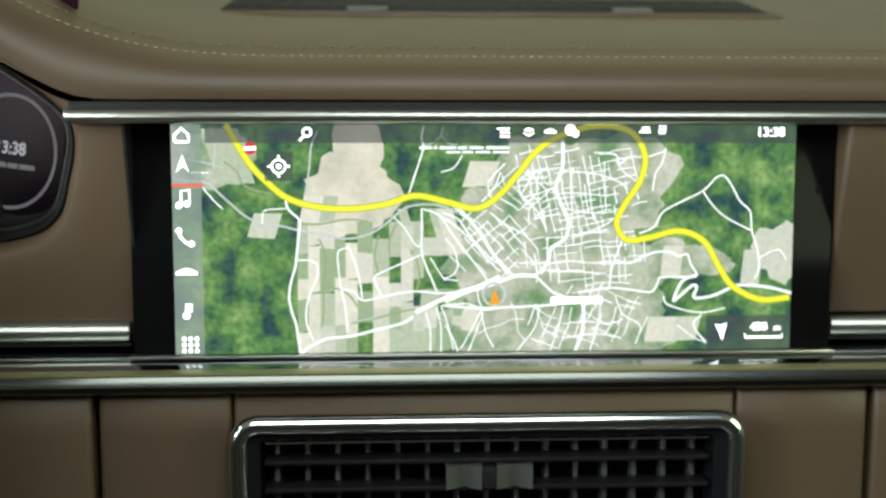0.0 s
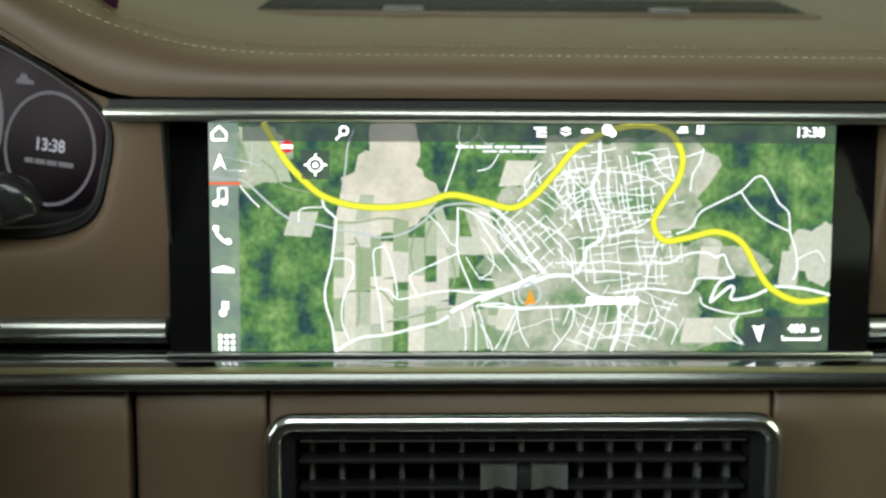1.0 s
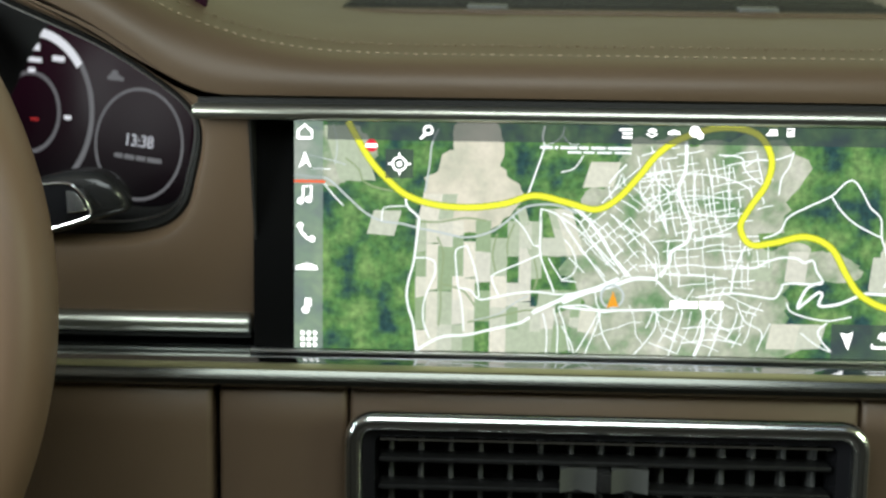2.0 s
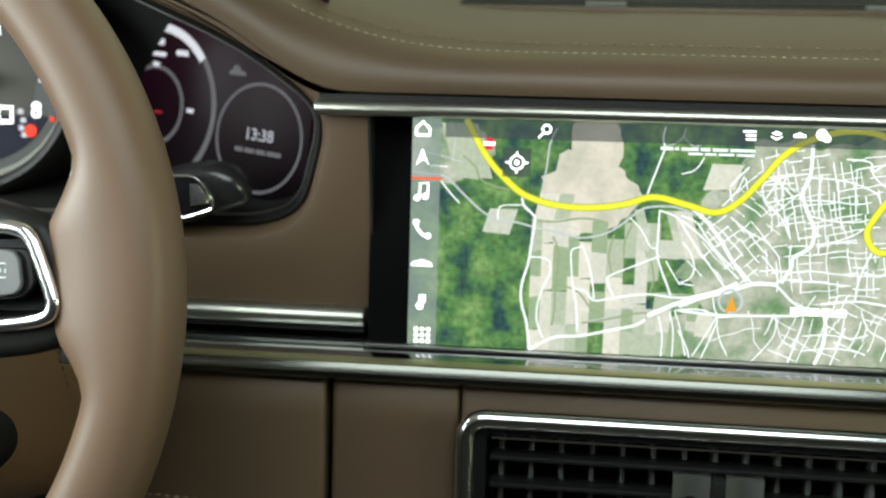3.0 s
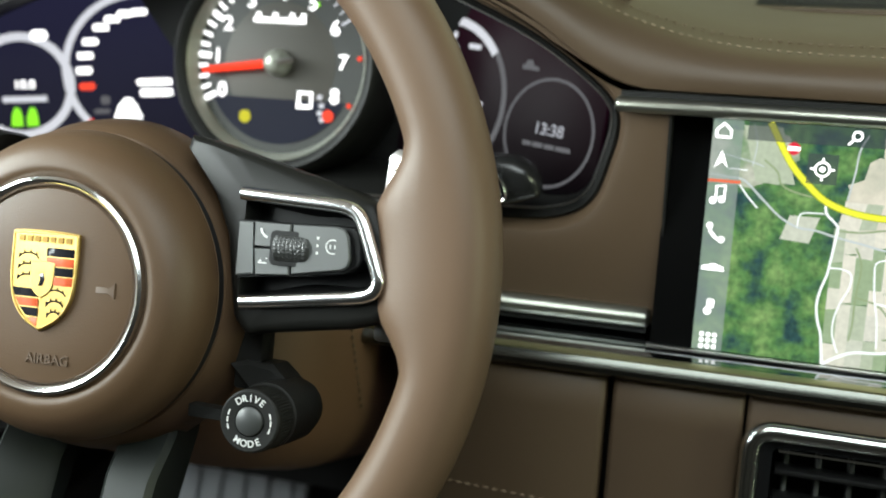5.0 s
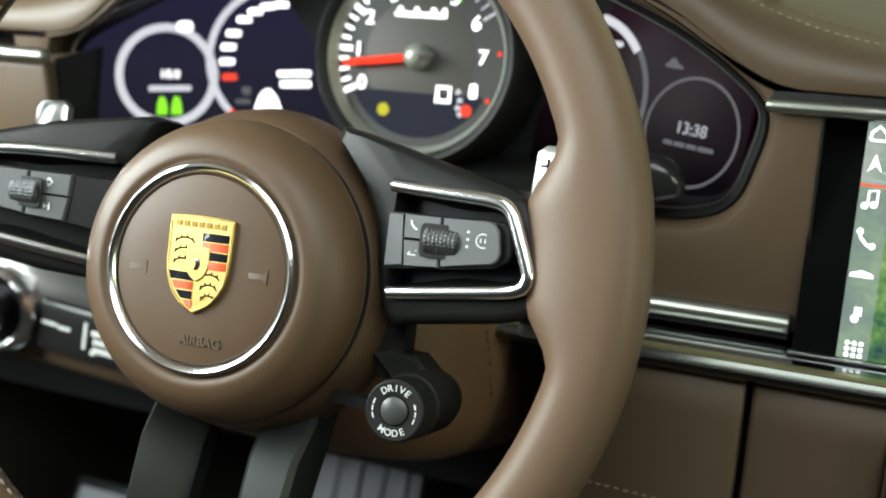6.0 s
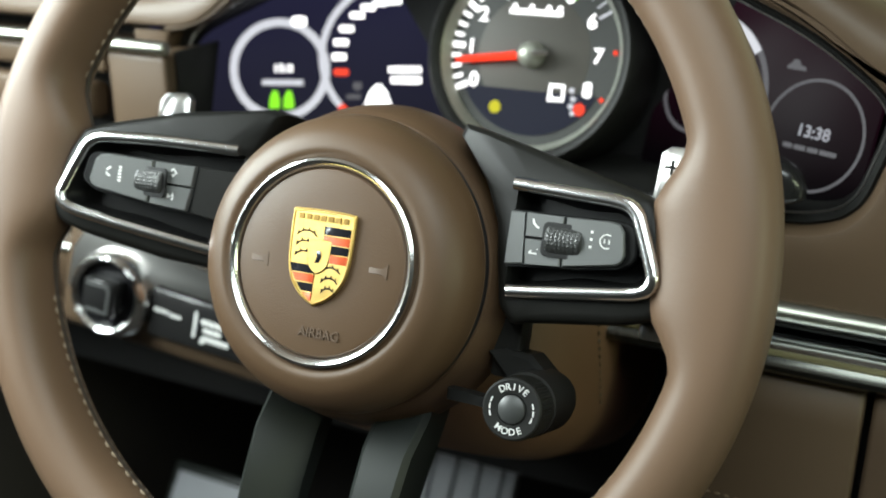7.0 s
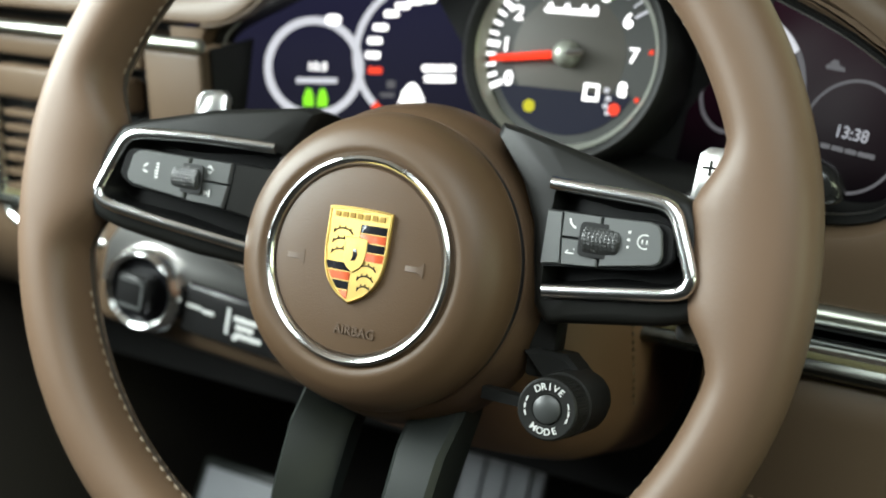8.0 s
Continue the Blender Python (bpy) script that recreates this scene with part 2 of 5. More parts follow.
def smooth_line(pts, n=6, loop=False):
    """A Catmull-Rom line through the points."""
    P = [Vector(p) for p in pts]
    out = []
    k = len(P)
    for i in range(k if loop else k - 1):
        a = P[(i - 1) % k] if loop or i else P[0]
        b, c = P[i], P[(i + 1) % k]
        d = P[(i + 2) % k] if loop or i + 2 < k else P[-1]
        for s in range(n):
            t = s / n
            out.append(0.5 * ((2 * b) + (c - a) * t + (2 * a - 5 * b + 4 * c - d) * t * t + (3 * b - a - 3 * c + d) * t ** 3))
    if not loop:
        out.append(P[-1])
    return out


def sweep(path, section, up, closed=False, cap=True):
    """Carries a section of (across, up) offsets along a path of points."""
    bm = bmesh.new()
    loops = []
    k = len(path)
    up = Vector(up)
    for i, p in enumerate(path):
        a = path[(i - 1) % k] if closed or i else path[0]
        b = path[(i + 1) % k] if closed or i < k - 1 else path[-1]
        t = (Vector(b) - Vector(a)).normalized()
        side = t.cross(up).normalized()
        loops.append([Vector(p) + side * s + up * h for s, h in section])
    return rings(bm, loops, closed=closed, cap=cap and not closed)


def oval(a, b, n=12):
    return [(a * math.cos(2 * math.pi * i / n), b * math.sin(2 * math.pi * i / n)) for i in range(n)]


def plate(outline, lift, m, bevel=0.0004):
    """A slab on the outline (x, y), from height 0 to lift, with a broken edge, then carried by m."""
    bm = bmesh.new()
    c = Vector((sum(p[0] for p in outline) / len(outline), sum(p[1] for p in outline) / len(outline)))
    inner = []
    for p in outline:
        d = Vector(p[:2]) - c
        inner.append(c + d * max(0.0, 1 - bevel / max(d.length, 1e-5)))
    loops = [[(p[0], p[1], 0) for p in outline], [(p[0], p[1], lift - bevel * 0.7) for p in outline], [(p[0], p[1], lift) for p in inner]]
    rings(bm, loops, cap=True)
    bmesh.ops.transform(bm, verts=bm.verts, matrix=m)
    return bm


def rounded(x0, x1, y0, y1, r, n=6):
    out = []
    for cx, cy, a in ((x1 - r, y1 - r, 0), (x0 + r, y1 - r, 90), (x0 + r, y0 + r, 180), (x1 - r, y0 + r, 270)):
        for i in range(n + 1):
            t = radians(a + 90 * i / n)
            out.append((cx + r * math.cos(t), cy + r * math.sin(t)))
    return out


FLAT = pose(0, 0, 0, 90, 0, 0)  # carries a drawing from (x, y) to a face that looks along -y


def at(x, z, y):
    return Matrix.Translation((x, y, z)) @ FLAT


def ribbon(pts, width, y, bm=None):
    """A flat line of a width on a face that looks along -y."""
    bm = bm or bmesh.new()
    left, right = [], []
    for i, p in enumerate(pts):
        a, b = pts[max(0, i - 1)], pts[min(len(pts) - 1, i + 1)]
        t = Vector((b[0] - a[0], b[1] - a[1]))
        if t.length < 1e-9:
            t = Vector((1, 0))
        t.normalize()
        nx, nz = -t.y * width / 2, t.x * width / 2
        left.append(bm.verts.new((p[0] + nx, y, p[1] + nz)))
        right.append(bm.verts.new((p[0] - nx, y, p[1] - nz)))
    for i in range(len(pts) - 1):
        bm.faces.new((left[i], left[i + 1], right[i + 1], right[i]))
    return bm


def arc_line(cx, cz, r, a0, a1, n=48):
    return [(cx + r * math.cos(radians(a0 + (a1 - a0) * i / n)), cz + r * math.sin(radians(a0 + (a1 - a0) * i / n))) for i in range(n + 1)]


def lettering(text, size, material, parent, m, spread=0.0001, name="lettering", bold=0.02):
    cu = bpy.data.curves.new(name, "FONT")
    cu.body, cu.size, cu.align_x, cu.align_y, cu.extrude = text, size, "CENTER", "CENTER", spread
    cu.offset = size * bold
    cu.materials.append(material)
    ob = new(name, cu)
    ob.parent = parent
    ob.matrix_local = m
    return ob

# ---- the shell of the car ----


def shell(name, bm, material, label, category="wall"):
    return tagged(part(name, bm, material, smooth=False), label, category, kind="structure")


shell("floor", box(-0.95, 0.95, -1.6, 0.9, 0.26, 0.30), CARPET, "dark carpet floor of the car", "floor")
# out of view; the opening is made up to seat the roof fill
bm = bmesh.new()
add_box(bm, -0.95, 0.95, -1.6, -0.70, 1.35, 1.38)
add_box(bm, -0.95, 0.95, -0.22, 0.05, 1.35, 1.38)
add_box(bm, -0.95, -0.38, -0.70, -0.22, 1.35, 1.38)
add_box(bm, 0.42, 0.95, -0.70, -0.22, 1.35, 1.38)
shell("ceiling", bm, HEADLINER, "unseen headliner of the car with an added opening for the fill lamp", "ceiling")
# unseen side walls; their dark cloth keeps reflections in the glass black
for side, nm in ((-1, "wall_west"), (1, "wall_east")):
    bm = bmesh.new()
    xa, xb = sorted((side * 0.88, side * 0.95))
    add_box(bm, xa, xb, -1.6, 0.9, 0.26, 0.95)
    add_box(bm, xa, xb, -1.6, -1.05, 0.95, 1.35)
    add_box(bm, xa, xb, -0.08, 0.9, 0.95, 1.35)
    add_box(bm, xa, xb, -1.05, -0.08, 1.28, 1.35)
    shell(nm, bm, LINING, "unseen door lining below a side window, dark for the reflections")
# unseen end wall, added dark so glossy parts mirror nothing bright
shell("wall_south", box(-0.95, 0.95, -1.65, -1.6, 0.26, 1.38), LINING, "unseen plain wall closing the cabin, dark for the reflections")
bm = bmesh.new()
add_box(bm, -0.95, 0.95, 0.62, 0.70, 0.26, 0.97)
shell("wall_north", bm, DARK, "dark bulkhead in front of the footwell")

# ---- dashboard ----
WX = -0.383  # the driver's middle line
dashboard = thing("dashboard", pose(0, 0, 0), "brown leather dashboard with stitched top and chrome trim", "dashboard")

HOOD_LOW = ((0.0, 0.083), (0.03, 0.081), (0.06, 0.072), (0.12, 0.0465), (0.155, 0.030), (0.1815, 0.0090), (0.192, 0.001), (0.21, 0.0))
HOOD_TOP = ((0.0, 0.096), (0.06, 0.086), (0.11, 0.063), (0.15, 0.037), (0.176, 0.0205), (0.194, 0.0130), (0.21, 0.0080), (0.234, 0.0025), (0.27, 0.0))


def lift(x, table):
    d = abs(x - WX)
    s = 0.0
    for k in range(-2, 3):  # softened between the corners
        s += float(np.interp(abs(d + k * 0.007), [a for a, _ in table], [b for _, b in table]))
    return s / 5


PAD = ((0.026, 0.9150, 0), (0.0160, 0.9160, 0), (0.0120, 0.9185, 0), (0.0115, 0.9230, 0.1), (0.0150, 0.9290, 0.4), (0.0230, 0.9325, 0.75), (0.0330, 0.9340, 1),
       (0.0400, 0.9338, 1), (0.0480, 0.9358, 1), (0.0750, 0.9385, 1), (0.1200, 0.9400, 1), (0.1800, 0.9415, 1), (0.1815, 0.9415, 1), (0.30, 0.945, 1), (0.64, 0.955, 1))


def pad_point(x, k):
    y, z, w = PAD[k]
    return Vector((x, y, z + lift(x, HOOD_LOW) * (1 - w) + lift(x, HOOD_TOP) * w))


bm = bmesh.new()
xs = [-0.88 + 0.008 * i for i in range(221)]
rings(bm, [[pad_point(x, k) for k in range(len(PAD))] for x in xs], around=False)
upper_pad = part("upper_pad", bm, LEATHER, dashboard, "brown leather top with a padded roll")


def stitch_row(name, line, parent, length=0.0028, gap=0.0046, width=0.0005, up=(0, -0.5, 1), material=None):
    """A row of short raised stitches along a line of points."""
    bm = bmesh.new()
    left = 0.0
    up = Vector(up).normalized()
    for a, b in zip(line, line[1:]):
        a, b = Vector(a), Vector(b)
        d = (b - a).length
        t = (b - a).normalized()
        s = t.cross(up).normalized()
        while left < d:
            p = a + t * left
            jig = random.uniform(-0.0001, 0.0001)
            loops = []
            for e, w in ((-0.5, 0.35), (-0.25, 1.0), (0.25, 1.0), (0.5, 0.35)):
                c = p + t * (e * length) + s * jig
                loops.append([c + s * (width * w * math.cos(q)) + up * (width * w * math.sin(q) * 0.9) for q in (0, 1.26, 2.51, 3.77, 5.03)])
            rings(bm, loops, cap=True)
            left += gap
        left -= d
    ob = part(name, bm, material or THREAD, parent, "beige twin stitching")
    ob["kind"] = "stuff"
    return ob


for k, yarn in ((6, THREAD), (8, DULL_THREAD)):
    stitch_row("stitching", [pad_point(x, k) + Vector((0, -0.0004, 0.0003)) for x in [-0.70 + 0.01 * i for i in range(130)]], upper_pad, 0.0022, 0.0044, 0.00030, material=yarn)

# defroster slot in the top
slot = part("defroster_slot", box(-0.137, 0.165, 0.130, 0.190, 0.930, 0.9424, bevel=0.002), DARK, dashboard, "black defroster slot")
part("slot_frame", box(-0.143, 0.171, 0.1255, 0.1298, 0.930, 0.9420, bevel=0.0015), LEATHER, dashboard)
for i in range(3):
    part("slot_rib", box(-0.134, 0.162, 0.140 + 0.014 * i, 0.144 + 0.014 * i, 0.940, 0.9436, bevel=0.001), BLACK, slot)
for x in (-0.057, 0.088):
    part("clip", box(x - 0.011, x + 0.011, 0.1285, 0.1345, 0.936, 0.9440, bevel=0.001), BUTTON, slot, "grey clip")

# the panel round the instrument cluster
HALF = ((0.0, 0.992), (0.06, 0.980), (0.12, 0.9545), (0.155, 0.938), (0.1815, 0.9195), (0.192, 0.908), (0.194, 0.897), (0.1905, 0.881), (0.183, 0.861), (0.1665, 0.8505), (0.13, 0.8475), (0.0, 0.846))


def window_side(d):
    """The half towards the side window reaches further out."""
    t = min(max((d - 0.10) / 0.09, 0.0), 1.0)
    return d + 0.020 * t * t * (3 - 2 * t)


full = [(WX + d, 0, z) for d, z in HALF] + [(WX - window_side(d), 0, z) for d, z in HALF[-2:0:-1]]
OUTLINE = smooth_line(full, 5, loop=True)


def offset_outline(o, y):
    k = len(OUTLINE)
    out = []
    for i in range(k):
        t = OUTLINE[(i + 1) % k] - OUTLINE[(i - 1) % k]
        n = Vector((-t.z, 0, t.x)).normalized()
        out.append(OUTLINE[i] + n * o + Vector((0, y, 0)))
    return out


def clamp_panel(p):
    x = min(max(p.x, -0.622), -0.1648)
    top = pad_point(x, 2).z - 0.004
    return Vector((x, 0.0135, min(max(p.z, 0.8035), top)))


bm = bmesh.new()
far_loop = [clamp_panel(p) for p in offset_outline(0.075, 0)]
mid_loop = [clamp_panel(p) for p in offset_outline(0.018, 0)]
rings(bm, [far_loop, mid_loop, offset_outline(0.0070, 0.0135), offset_outline(0.0038, 0.0145), offset_outline(0.0014, 0.0180), offset_outline(0.0004, 0.0300)])
part("driver_panel", bm, LEATHER, dashboard, "brown leather surround of the instrument cluster")
part("panel_edge", box(-0.1650, -0.1638, 0.0125, 0.03, 0.803, 0.908), BLACK, dashboard)

# passenger side, right of the screen
part("passenger_panel", box(0.1665, 0.88, 0.012, 0.05, 0.8125, 0.909, bevel=0.003, seg=3), LEATHER, dashboard, "brown leather panel")
part("backing_panel", box(-0.88, 0.88, 0.095, 0.11, 0.62, 0.90), DARK, dashboard, smooth=False)
part("window_side_panel", box(-0.6265, -0.5815, -0.0080, 0.05, 0.8100, 0.9040, bevel=0.003, seg=3), LEATHER, dashboard)
part("window_side_panel", box(-0.88, -0.6285, -0.0080, 0.05, 0.8900, 0.9040, bevel=0.003, seg=3), LEATHER, dashboard)


part("panel_edge", box(-0.5814, -0.5796, 0.000, 0.050, 0.806, 0.906), BLACK, dashboard)


def rod(name, x0, x1, y, z, ry, rz, material, label=""):
    """A rounded bar along x with a domed end on both sides."""
    bm = bmesh.new()
    loops = []
    for x, k in ((x0, 0.55), (x0 + 0.0008, 0.85), (x0 + 0.002, 1.0), (x1 - 0.002, 1.0), (x1 - 0.0008, 0.85), (x1, 0.55)):
        loops.append([(x, y + ry * k * math.cos(2 * math.pi * i / 20), z + rz * k * math.sin(2 * math.pi * i / 20)) for i in range(20)])
    rings(bm, loops, cap=True)
    return part(name, bm, material, dashboard, label)


rod("upper_trim", -0.1895, 0.88, 0.0115, 0.9112, 0.0045, 0.0036, TRIM, "polished chrome trim bar")
rod("upper_trim", -0.88, -0.5780, -0.0090, 0.9090, 0.0045, 0.0040, TRIM, "polished chrome trim bar")
part("shadow_gap", box(-0.187, 0.88, 0.012, 0.03, 0.9135, 0.9170), DARK, dashboard, smooth=False)
rod("middle_trim", -0.60, -0.1672, 0.0115, 0.8072, 0.0055, 0.0050, TRIM, "polished chrome trim bar")
rod("middle_trim", 0.1672, 0.88, 0.0115, 0.8072, 0.0055, 0.0050, TRIM, "polished chrome trim bar")
part("trim_underside", box(-0.60, -0.1685, 0.0095, 0.03, 0.8000, 0.8022, bevel=0.0006), BLACK, dashboard)
part("trim_underside", box(0.1685, 0.88, 0.0095, 0.03, 0.8000, 0.8022, bevel=0.0006), BLACK, dashboard)

# ledge under the screen and its chrome edge
part("ledge", box(-0.88, 0.88, -0.0152, 0.060, 0.790, 0.7978, bevel=0.0008), LEDGE_BLACK, dashboard, "glossy black ledge that mirrors the screen")
EDGE = ((-0.0152, 0.7975), (-0.0160, 0.7992), (-0.0210, 0.7984), (-0.0222, 0.7968), (-0.0246, 0.7952), (-0.0250, 0.7930), (-0.0232, 0.7908), (-0.0190, 0.7895), (-0.0152, 0.7895))
bm = bmesh.new()
rings(bm, [[(x, y, z) for y, z in EDGE] for x in (-0.88, 0.88)], cap=True)
part("lower_trim", bm, EDGE_METAL, dashboard, "chrome edge strip")
part("trim_facet", box(-0.88, 0.88, -0.0208, -0.0156, 0.7976, 0.7996, bevel=0.0004), FACET, dashboard, "matt metal facet")

# lower panels
LOWER = ((-0.006, 0.7885), (-0.0165, 0.7880), (-0.0200, 0.7850), (-0.0235, 0.7700), (-0.0290, 0.7450), (-0.0380, 0.7100), (-0.0500, 0.6700), (-0.0500, 0.62))


CURLED = ((-0.006, 0.7885), (-0.0165, 0.7880), (-0.0200, 0.7850), (-0.0225, 0.7700), (-0.0200, 0.7520), (-0.0100, 0.7330), (0.0080, 0.7150), (0.0350, 0.6980), (0.0750, 0.6850))


def lower_panel(x0, x1, low=-1.0, label="", shape=LOWER):
    """A leather panel below the ledge with rolled vertical edges."""
    bm = bmesh.new()
    loops = []
    prof = [(y, z) for y, z in shape if z >= low]
    for x, back in ((x0, 0.012), (x0, 0.0028), (x0 + 0.0008, 0.0012), (x0 + 0.0026, 0.0), (x1 - 0.0026, 0.0), (x1 - 0.0008, 0.0012), (x1, 0.0028), (x1, 0.012)):
        loops.append([(x, y + back, z) for y, z in prof])
    rings(bm, loops, around=False)
    return part("lower_panel", bm, LEATHER, dashboard, label)


knee = lower_panel(-0.2730, -0.1822, label="brown leather knee panel")
lower_panel(-0.88, -0.4700, label="brown leather panel beside the column", shape=CURLED)
lower_panel(-0.1788, -0.1190)
lower_panel(-0.1178, 0.1152, low=0.76)
lower_panel(0.1164, 0.1792)
lower_panel(0.1826, 0.88)
part("gap_backing", box(-0.2760, 0.88, 0.001, 0.02, 0.62, 0.789), DARK, dashboard, smooth=False)
stitch_row("stitching", [(-0.268 + 0.01 * i, -0.0345, 0.7290 - 0.0004 * i) for i in range(9)], knee, up=(0, -1, 0.2))

# ---- centre screen ----
LEAN = 14
display = thing("centre_screen", pose(0, 0, 0.8, -LEAN, 0, 0), "wide lit navigation screen in black glass, set in the dashboard", "screen")
bm = plate(rounded(-0.1655, 0.1655, -0.0015, 0.1125, 0.003), 0.006, at(0, 0, 0.0062), 0.0006)
part("glass_panel", bm, GLASS_BLACK, display, "black glass panel")
part("bottom_lip", box(-0.1670, 0.1670, -0.0035, 0.002, -0.0018, -0.0004, bevel=0.0003), SATIN, display, "thin metal lip")
part("sensor", lathe([(0.0, 0.0002), (0.0013, 0.0002), (0.0013, 0)], 16, at(0.1585, 0.076, -0.0001)), PIANO, display)

SW, SH = 0.146, 0.107
Y0 = -0.0002


def sheet(name, pts, y, material, parent=None, label=""):
    bm = bmesh.new()
    bm.faces.new([bm.verts.new((x, y, z)) for x, z in pts])
    return part(name, bm, material, parent or display, label, smooth=False)


woods = sheet("map_ground", ((-SW, 0), (SW, 0), (SW, SH), (-SW, SH)), Y0, MAP_WOODS, label="lit satellite map of woods")


def blob(cx, cz, rx, rz, n=40, seed=0, wob=0.22):
    out = []
    for i in range(n):
        a = 2 * math.pi * i / n
        k = 1 + wob * noise.noise((math.cos(a) * 1.5 + seed, math.sin(a) * 1.5, seed * 2.7))+ 0.4 * wob * noise.noise((math.cos(a) * 5 + seed, math.sin(a) * 5, 9.1))
        x = min(max(cx + rx * k * math.cos(a), -SW), SW)
        z = min(max(cz + rz * k * math.sin(a), 0.0), SH)
        out.append((x, z))
    return out


for i, (cx, cz, rx, rz) in enumerate(((0.040, 0.076, 0.040, 0.029), (0.046, 0.022, 0.046, 0.032), (0.004, 0.047, 0.026, 0.023), (0.012, 0.010, 0.034, 0.017), (-0.135, 0.093, 0.026, 0.016), (0.088, 0.044, 0.024, 0.010))):
    sheet("map_quarter", blob(cx, cz, rx, rz, 60, i + 1, 0.5), Y0 - 0.0001 - 0.00002 * i, MAP_TOWN)

# sown fields: uneven strips side by side


def field_block(x0, x1, z0, z1, nx, nz, lean, keep=0.85):
    """A block of uneven oblong fields."""
    gx = [x0 + (x1 - x0) * (i + (random.uniform(-0.3, 0.3) if 0 < i < nx else 0)) / nx for i in range(nx + 1)]
    for i in range(nx):
        gz = [z0 + (z1 - z0) * (j + (random.uniform(-0.38, 0.38) if 0 < j < nz else 0)) / nz for j in range(nz + 1)]
        for j in range(nz):
            if random.random() > keep:
                continue
            q = []
            for x, z in ((gx[i], gz[j]), (gx[i + 1], gz[j] + random.uniform(-0.001, 0.001)), (gx[i + 1], gz[j + 1]), (gx[i], gz[j + 1])):
                q.append((min(max(x + lean * (z - z0), -SW), SW), min(max(z, 0.0), SH)))
            sheet("map_field", q, Y0 - 0.00025 - 0.000004 * (j % 3) - 0.000012 * (i % 2), MAP_FIELDS)


random.seed(4)
field_block(-0.089, -0.030, 0.000, 0.062, 10, 5, 0.0, 0.93)
field_block(-0.088, -0.072, 0.062, 0.074, 2, 1, 0.2, 1.0)
sheet("map_field", blob(-0.064, 0.074, 0.023, 0.016, 40, 3, 0.4), Y0 - 0.00024, MAP_PALE)
sheet("map_field", blob(-0.060, 0.095, 0.011, 0.020, 40, 5, 0.4), Y0 - 0.00023, MAP_PALE)
sheet("map_field", blob(0.139, 0.047, 0.010, 0.013, 40, 8, 0.5), Y0 - 0.00022, MAP_FIELDS)
field_block(-0.034, -0.006, 0.000, 0.030, 4, 3, 0.1, 0.75)
field_block(-0.036, -0.010, 0.046, 0.068, 4, 2, -0.3, 0.85)
field_block(-0.012, 0.002, 0.078, 0.090, 1, 1, 0.3, 1.0)
field_block(-0.112, -0.099, 0.055, 0.066, 1, 1, 0.3, 1.0)
field_block(-0.125, -0.108, 0.080, 0.105, 2, 1, -0.3, 1.0)
field_block(0.066, 0.092, 0.036, 0.050, 3, 1, 0.1, 0.8)
field_block(0.075, 0.100, 0.004, 0.016, 2, 1, 0.2, 1.0)
field_block(0.121, 0.130, 0.032, 0.048, 1, 1, 0.1, 1.0)


def line(pts):
    return [(p[0], p[1]) for p in smooth_line([(x * 0.001, z * 0.001, 0) for x, z in pts], 6)]


def road(name, pts, width, material, k):
    return part(name, ribbon(line(pts), width * 0.60, Y0 - 0.0003 - 0.00002 * k), material, display, smooth=False)


# hedges, lanes, roads and the main streets of the town
road("map_hedge", [(-122, 90), (-116, 85), (-114, 80), (-109, 77), (-100, 75)], 0.0014, STREAM_GLOW, 0)
road("map_hedge", [(-88, 61), (-78, 61), (-66, 63), (-56, 62)], 0.0014, STREAM_GLOW, 0)
road("map_hedge", [(-79, 54), (-76, 46), (-77, 32), (-77, 20), (-78, 12)], 0.0014, STREAM_GLOW, 0)
road("map_hedge", [(-43, 61), (-46, 53), (-46, 46)], 0.0014, STREAM_GLOW, 0)
road("map_hedge", [(-64, 14), (-50, 17), (-38, 20), (-33, 20)], 0.0014, STREAM_GLOW, 0)
road("map_hedge", [(-34, 46), (-32, 36), (-34, 29)], 0.0014, STREAM_GLOW, 0)
road("map_hedge", [(-51, 56), (-53, 46), (-51, 37)], 0.0014, STREAM_GLOW, 0)
road("map_hedge", [(-77, 32), (-67, 29), (-61, 22)], 0.0014, STREAM_GLOW, 0)
road("map_railway", [(-146, 82), (-137, 81), (-130, 80), (-121, 72), (-113, 65), (-105, 61), (-96, 60), (-88, 58), (-77, 56), (-66, 54), (-56, 56), (-49, 60), (-42, 66), (-37, 69), (-28, 70), (-21, 69), (-14, 66)], 0.0016, RAIL_GLOW, 1)
road("map_road", [(-94, 73), (-93, 68), (-88, 63), (-88, 58), (-89, 49), (-90, 41), (-92, 34), (-93, 27), (-92, 20), (-90, 14), (-89, 7), (-88, 0)], 0.0018, ROAD_GLOW, 2)
road("map_road", [(-89, 44), (-84, 44), (-80, 42), (-80, 36), (-83, 29), (-85, 22), (-85, 14), (-82, 6)], 0.0012, ROAD_GLOW, 3)
road("map_road", [(-88, 0), (-82, 4), (-75, 7), (-64, 8), (-52, 11), (-40, 14), (-35, 17)], 0.0020, ROAD_GLOW, 4)
road("map_road", [(-34, 19), (-26, 23), (-15, 28), (-5, 31), (6, 36)], 0.0030, ROAD_GLOW, 5)
road("map_road", [(-105, 61), (-104, 67), (-97, 68), (-94, 68)], 0.0010, ROAD_GLOW, 3)
road("map_road", [(-132, 78), (-127, 72), (-123, 68)], 0.0012, ROAD_GLOW, 3)
road("map_road", [(-85, 75), (-83, 87), (-82, 97), (-79, 104)], 0.0013, RAIL_GLOW, 3)
